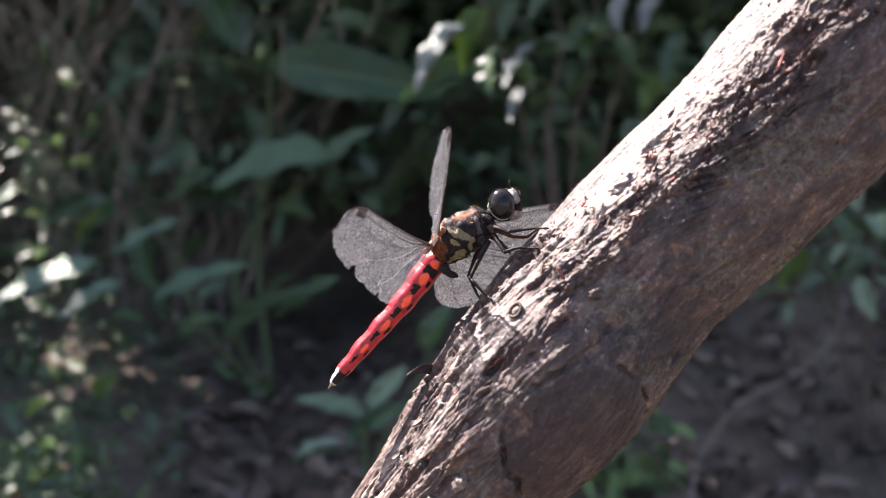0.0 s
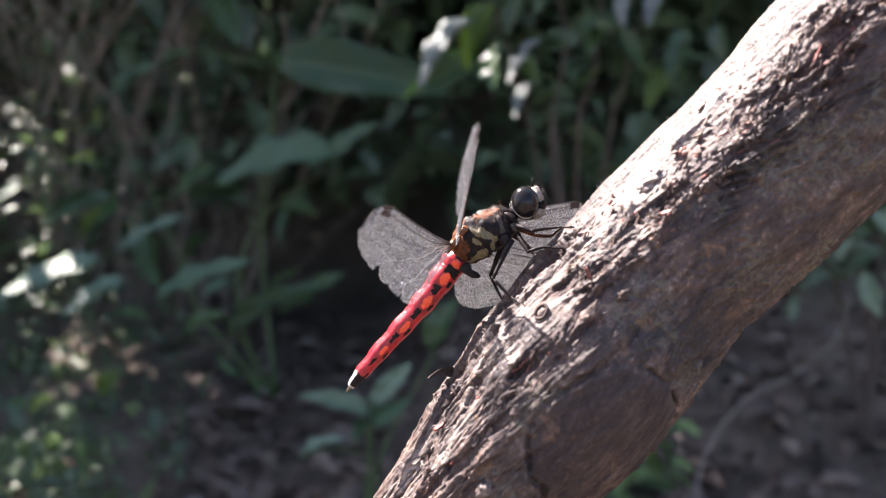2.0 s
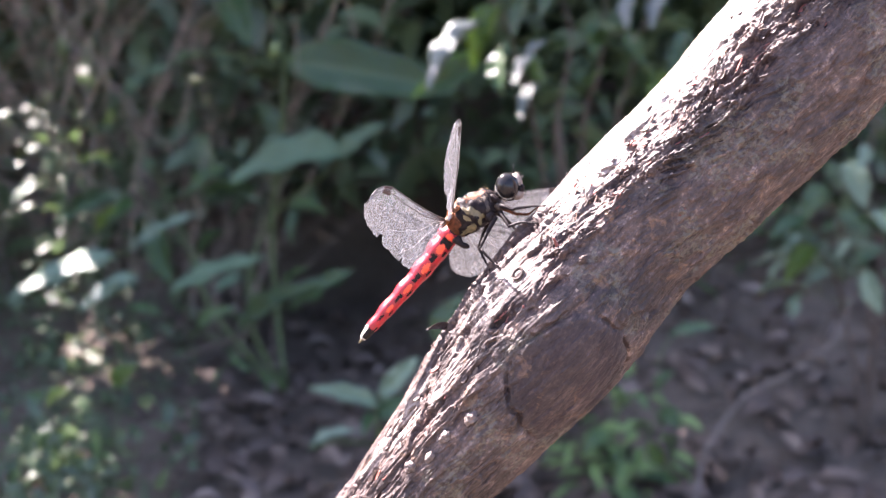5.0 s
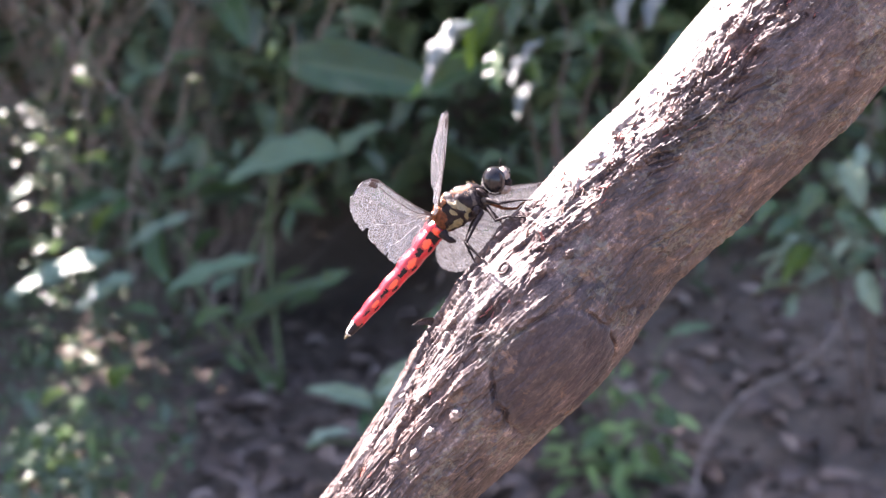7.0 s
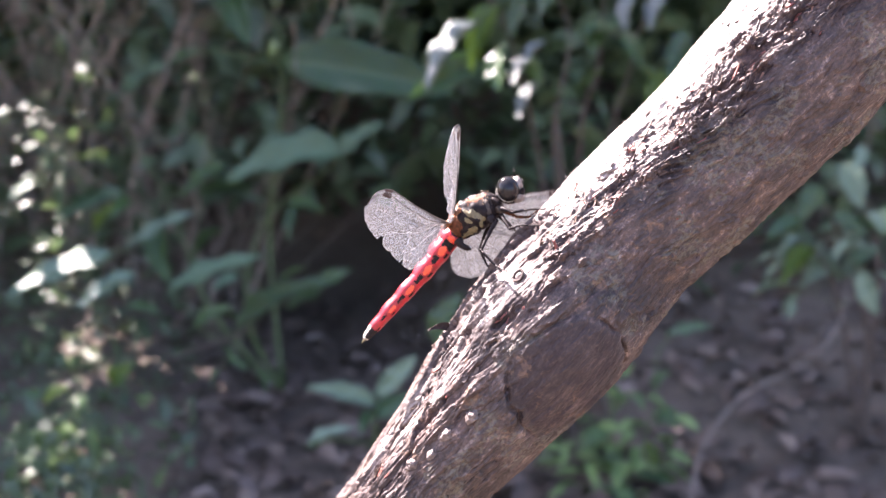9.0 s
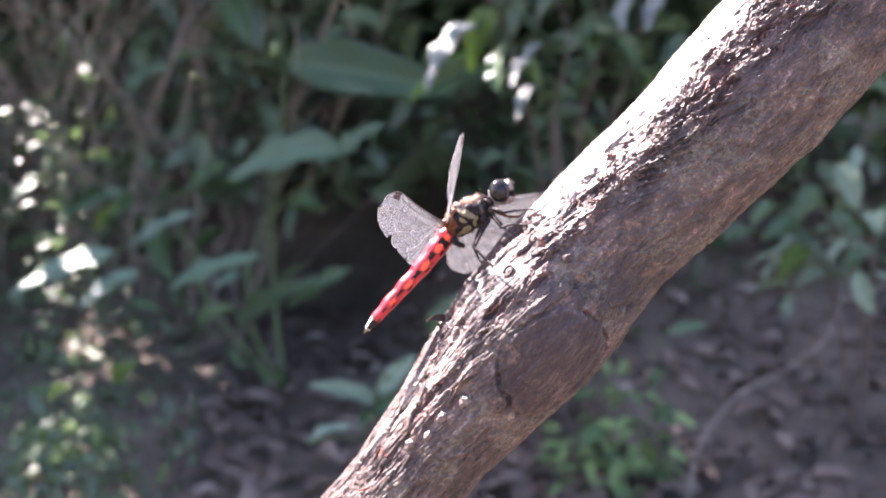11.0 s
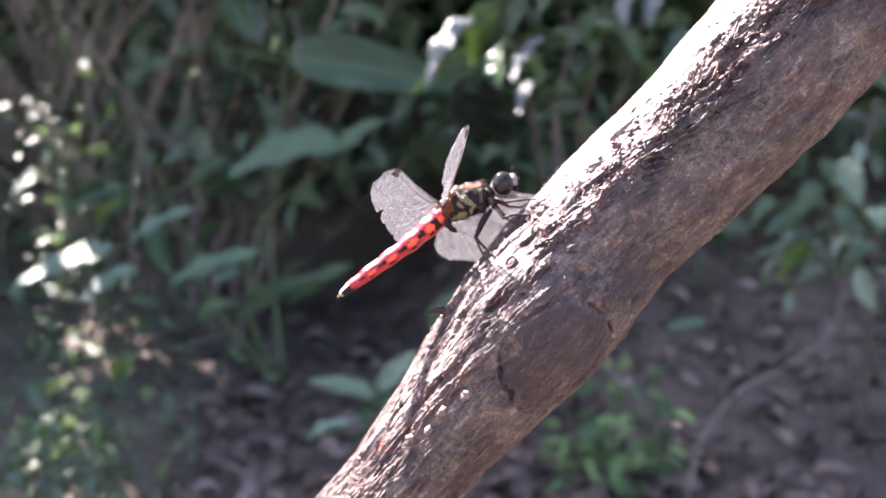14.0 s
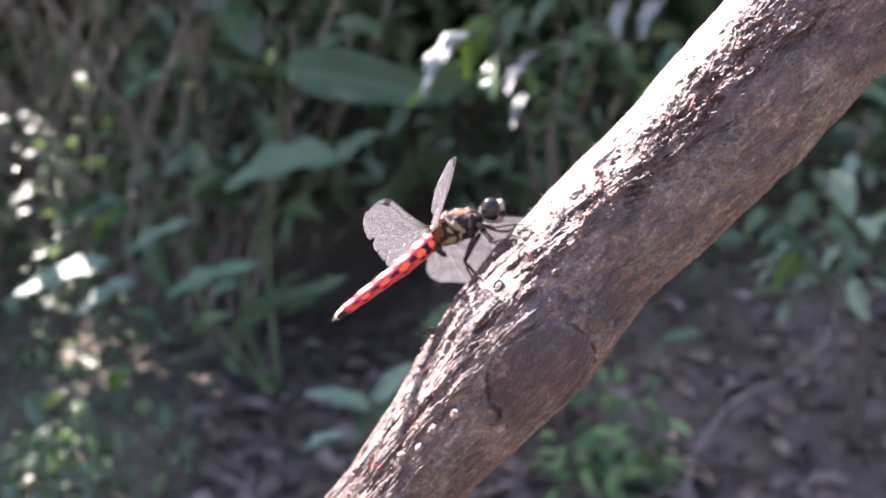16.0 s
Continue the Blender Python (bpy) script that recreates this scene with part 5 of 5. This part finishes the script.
def leaf_into(verts, faces, base, way, face, size, width, cup):
    x = way.normalized()
    z = (face - x * face.dot(x)).normalized()
    y = z.cross(x)
    k = len(verts)
    for s, w, h in ((0, 0.02, 0), (0.3, 0.9, 0.10), (0.65, 0.75, 0.08), (1, 0.02, -0.06)):
        for q in (-1, 0, 1):
            verts.append(base + (x * s + y * (q * w * width / 2) + z * (h + cup * abs(q) * w * width)) * size)
    for i in range(3):
        for j in range(2):
            a = k + i * 3 + j
            faces.append((a, a + 1, a + 4, a + 3))


def stuff(name, label, category, mat, build):
    verts, faces = [], []
    build(verts, faces)
    me = bpy.data.meshes.new(name)
    me.from_pydata([tuple(v) for v in verts], [], faces)
    me.materials.append(mat)
    me.polygons.foreach_set("use_smooth", [True] * len(me.polygons))
    return tagged(new(name, me), label, category, kind="stuff")


def thicket(verts, faces):
    rng = random.Random(21)
    def leaf(x, y, z, size, drop=-0.3, wide=(0.3, 0.55)):
        p = Vector((x, y, z))
        if in_gap(p, size):
            return
        way = Vector((rng.gauss(0, 1), rng.gauss(-0.3, 1), rng.gauss(drop, 0.6)))
        face, width, cup = Vector((rng.gauss(0, 0.6), rng.gauss(-0.3, 0.6), 1)), rng.uniform(*wide), rng.uniform(0, 0.3)
        if y < 2.7 and -0.31 < x / y + 0.03 * rough(y * 7, z * 9) < 0.02 and z < 0.40 + 0.06 * rough(x * 8, y * 5, 3):
            return
        leaf_into(verts, faces, p, way, face, size, width, cup)
    for k in range(13000):
        y = rng.uniform(1.85, 3.6)
        x = rng.uniform(-1.0, 1.0) * (0.75 * y + 0.3)
        leaf(x, y, ground_height(x, y) + rng.random() * (1.9 + 0.5 * rough(x * 1.3, y * 1.3)), rng.uniform(0.06, 0.15))
    # small growth at the foot of the bank
    for k in range(1300):
        y = rng.uniform(1.78, 2.2)
        x = rng.uniform(-1.15, -0.30) * y * 0.60
        leaf(x, y, ground_height(x, y) + rng.random() ** 1.3 * 0.75, rng.uniform(0.02, 0.06), 0.1)
    for k in range(1500):
        y = rng.uniform(0.95, 1.8)
        x = (-0.46 + rng.gauss(0, 0.12)) * y
        if rough(x * 9, y * 9, 2.0) < -0.18:
            continue
        leaf(x, y, ground_height(x, y) + rng.random() ** 2 * 0.16, rng.uniform(0.015, 0.045), 0.2)
    # unseen tall bushes added on the sunny side to shade the bank, and higher growth up the bank for the same
    for k in range(11000):
        x, y = rng.uniform(-3.2, -1.1), rng.uniform(1.3, 2.9)
        z = ground_height(x, y) + rng.random() * (1.95 + 0.4 * rough(x * 1.1, y * 1.1, 5))
        if rough(x * 2.2, y * 2.2, z * 2.2) > 0.25:
            continue
        leaf(x, y, z, rng.uniform(0.08, 0.17), wide=(0.4, 0.65))
    for k in range(11500):
        x, y = rng.uniform(-4.2, 2.6), rng.uniform(2.3, 4.8)
        z = ground_height(x, y) + 1.0 + rng.random() * (2.9 + 0.8 * rough(x * 0.9, y * 0.9, 5))
        if rough(x * 1.9, y * 1.9, z * 1.9) > 0.22:
            continue
        leaf(x, y, z, rng.uniform(0.12, 0.24), wide=(0.4, 0.65))
    # woods beyond
    for k in range(11000):
        x, y = rng.uniform(-5.5, 5.5), rng.uniform(4.4, 7.0)
        leaf(x, y, ground_height(x, y) + rng.random() * 3.4, rng.uniform(0.25, 0.5), wide=(0.5, 0.8))


def vines(verts, faces):
    rng = random.Random(31)
    for k in range(220):
        y = rng.uniform(1.8, 2.35)
        x = rng.uniform(-1.15, -0.42) * y * 0.58
        p = Vector((x, y, ground_height(x, y)))
        way = Vector((rng.gauss(0.1, 0.25), rng.gauss(0, 0.2), 1))
        r = rng.uniform(0.0006, 0.0014)
        last = None
        for j in range(9):
            k0 = len(verts)
            for q in range(3):
                verts.append(p + Vector((math.cos(q * 2.1), math.sin(q * 2.1), 0)) * r)
            if last is not None:
                for q in range(3):
                    faces.append((last + q, last + (q + 1) % 3, k0 + (q + 1) % 3, k0 + q))
            last = k0
            way += Vector((rng.gauss(0, 0.25), rng.gauss(0, 0.25), -0.03))
            p = p + way.normalized() * 0.12


def litter(verts, faces):
    rng = random.Random(22)
    for k in range(4200):
        y = rng.uniform(0.5, 2.4)
        x = rng.uniform(-1, 1) * (0.7 * y + 0.2)
        way = Vector((rng.gauss(0, 1), rng.gauss(0, 1), rng.gauss(0, 0.25)))
        if -0.66 < x / y < -0.33 and y > 0.9 and rng.random() < 0.9:
            continue
        leaf_into(verts, faces, Vector((x, y, ground_height(x, y) + rng.uniform(0.002, 0.02))), way, Vector((rng.gauss(0, 0.4), rng.gauss(0, 0.4), 1)), rng.uniform(0.025, 0.075), rng.uniform(0.3, 0.6), rng.uniform(-0.2, 0.5))


stuff("thicket", "dense dark green undergrowth covering the bank", "bushes", THICKET, thicket)
stuff("dry_vines", "tangle of thin dry brown vines on the bank", "vines", VINE, vines)
stuff("leaf_litter", "dry brown leaf litter lying on the soil", "leaf litter", LITTER, litter)


# ================= what moves =================
def motions():
    """The dragonfly lifts its body about its head near the end, with its feet kept in place."""
    axis = Vector((0, -1, 0))
    pivot = HEAD_PIVOT - FLY_BASE

    def tilt(deg, shift=(0, 0, 0)):
        turn = Matrix.Rotation(radians(deg), 4, axis)
        return Matrix.Translation(pivot + Vector(shift)) @ turn @ Matrix.Translation(-pivot)
    rows = [(0, tilt(0)), (12.2, tilt(0)), (12.33, tilt(0)), (12.4, tilt(-2.5)), (12.5, tilt(-12.7, (0.0001, 0, -0.0006))), (12.7, tilt(-12.5, (0.0001, 0, -0.0006))), (14, tilt(-11.9, (0.0001, 0, -0.0006))), (16, tilt(-11.3, (0.0001, 0, -0.0006)))]
    # the near wings sway a little in the air: seconds and degrees about the vertical
    sway = [(0, 0), (1.5, 0.5), (2, 1.0), (2.5, 0.1), (3, -0.3), (3.5, 0), (4, -2.2), (4.4, -1.2), (6.3, -1.2), (7, 0), (8.5, 0), (9, -2.8), (9.4, -1.0), (11.3, 1.8), (12, 1.0), (12.33, 0.8), (12.5, 0), (16, 0)]
    def at(t):
        before = max((r for r in rows if r[0] <= t), key=lambda r: r[0])
        after = min((r for r in rows if r[0] >= t), key=lambda r: r[0])
        return before[1].lerp(after[1], (t - before[0]) / max(1e-6, after[0] - before[0]))
    droop = {"hindwing0": (4.5, 0.0, HIND_ROOT), "forewing1": (5.5, -3.0, FORE_ROOT)}
    for key, ob in FLY_PARTS.items():
        if key in droop:
            deg, aside, root = droop[key]
            r = root - FLY_BASE
            bend = Matrix.Translation(r) @ Matrix.Rotation(radians(aside), 4, "Z") @ Matrix.Rotation(radians(deg), 4, "X") @ Matrix.Translation(-r)
            times = sorted({t for t, _ in rows} | {t for t, _ in sway})
            turns = [Matrix.Translation(r) @ Matrix.Rotation(radians(float(np.interp(t, *zip(*sway)))), 4, "Z") @ Matrix.Translation(-r) for t in times]
            walk(ob, [(t, at(t) @ w @ (bend if t >= 12.5 else Matrix.Identity(4))) for t, w in zip(times, turns)])
        elif not key.startswith("leg"):
            walk(ob, rows)


motions()
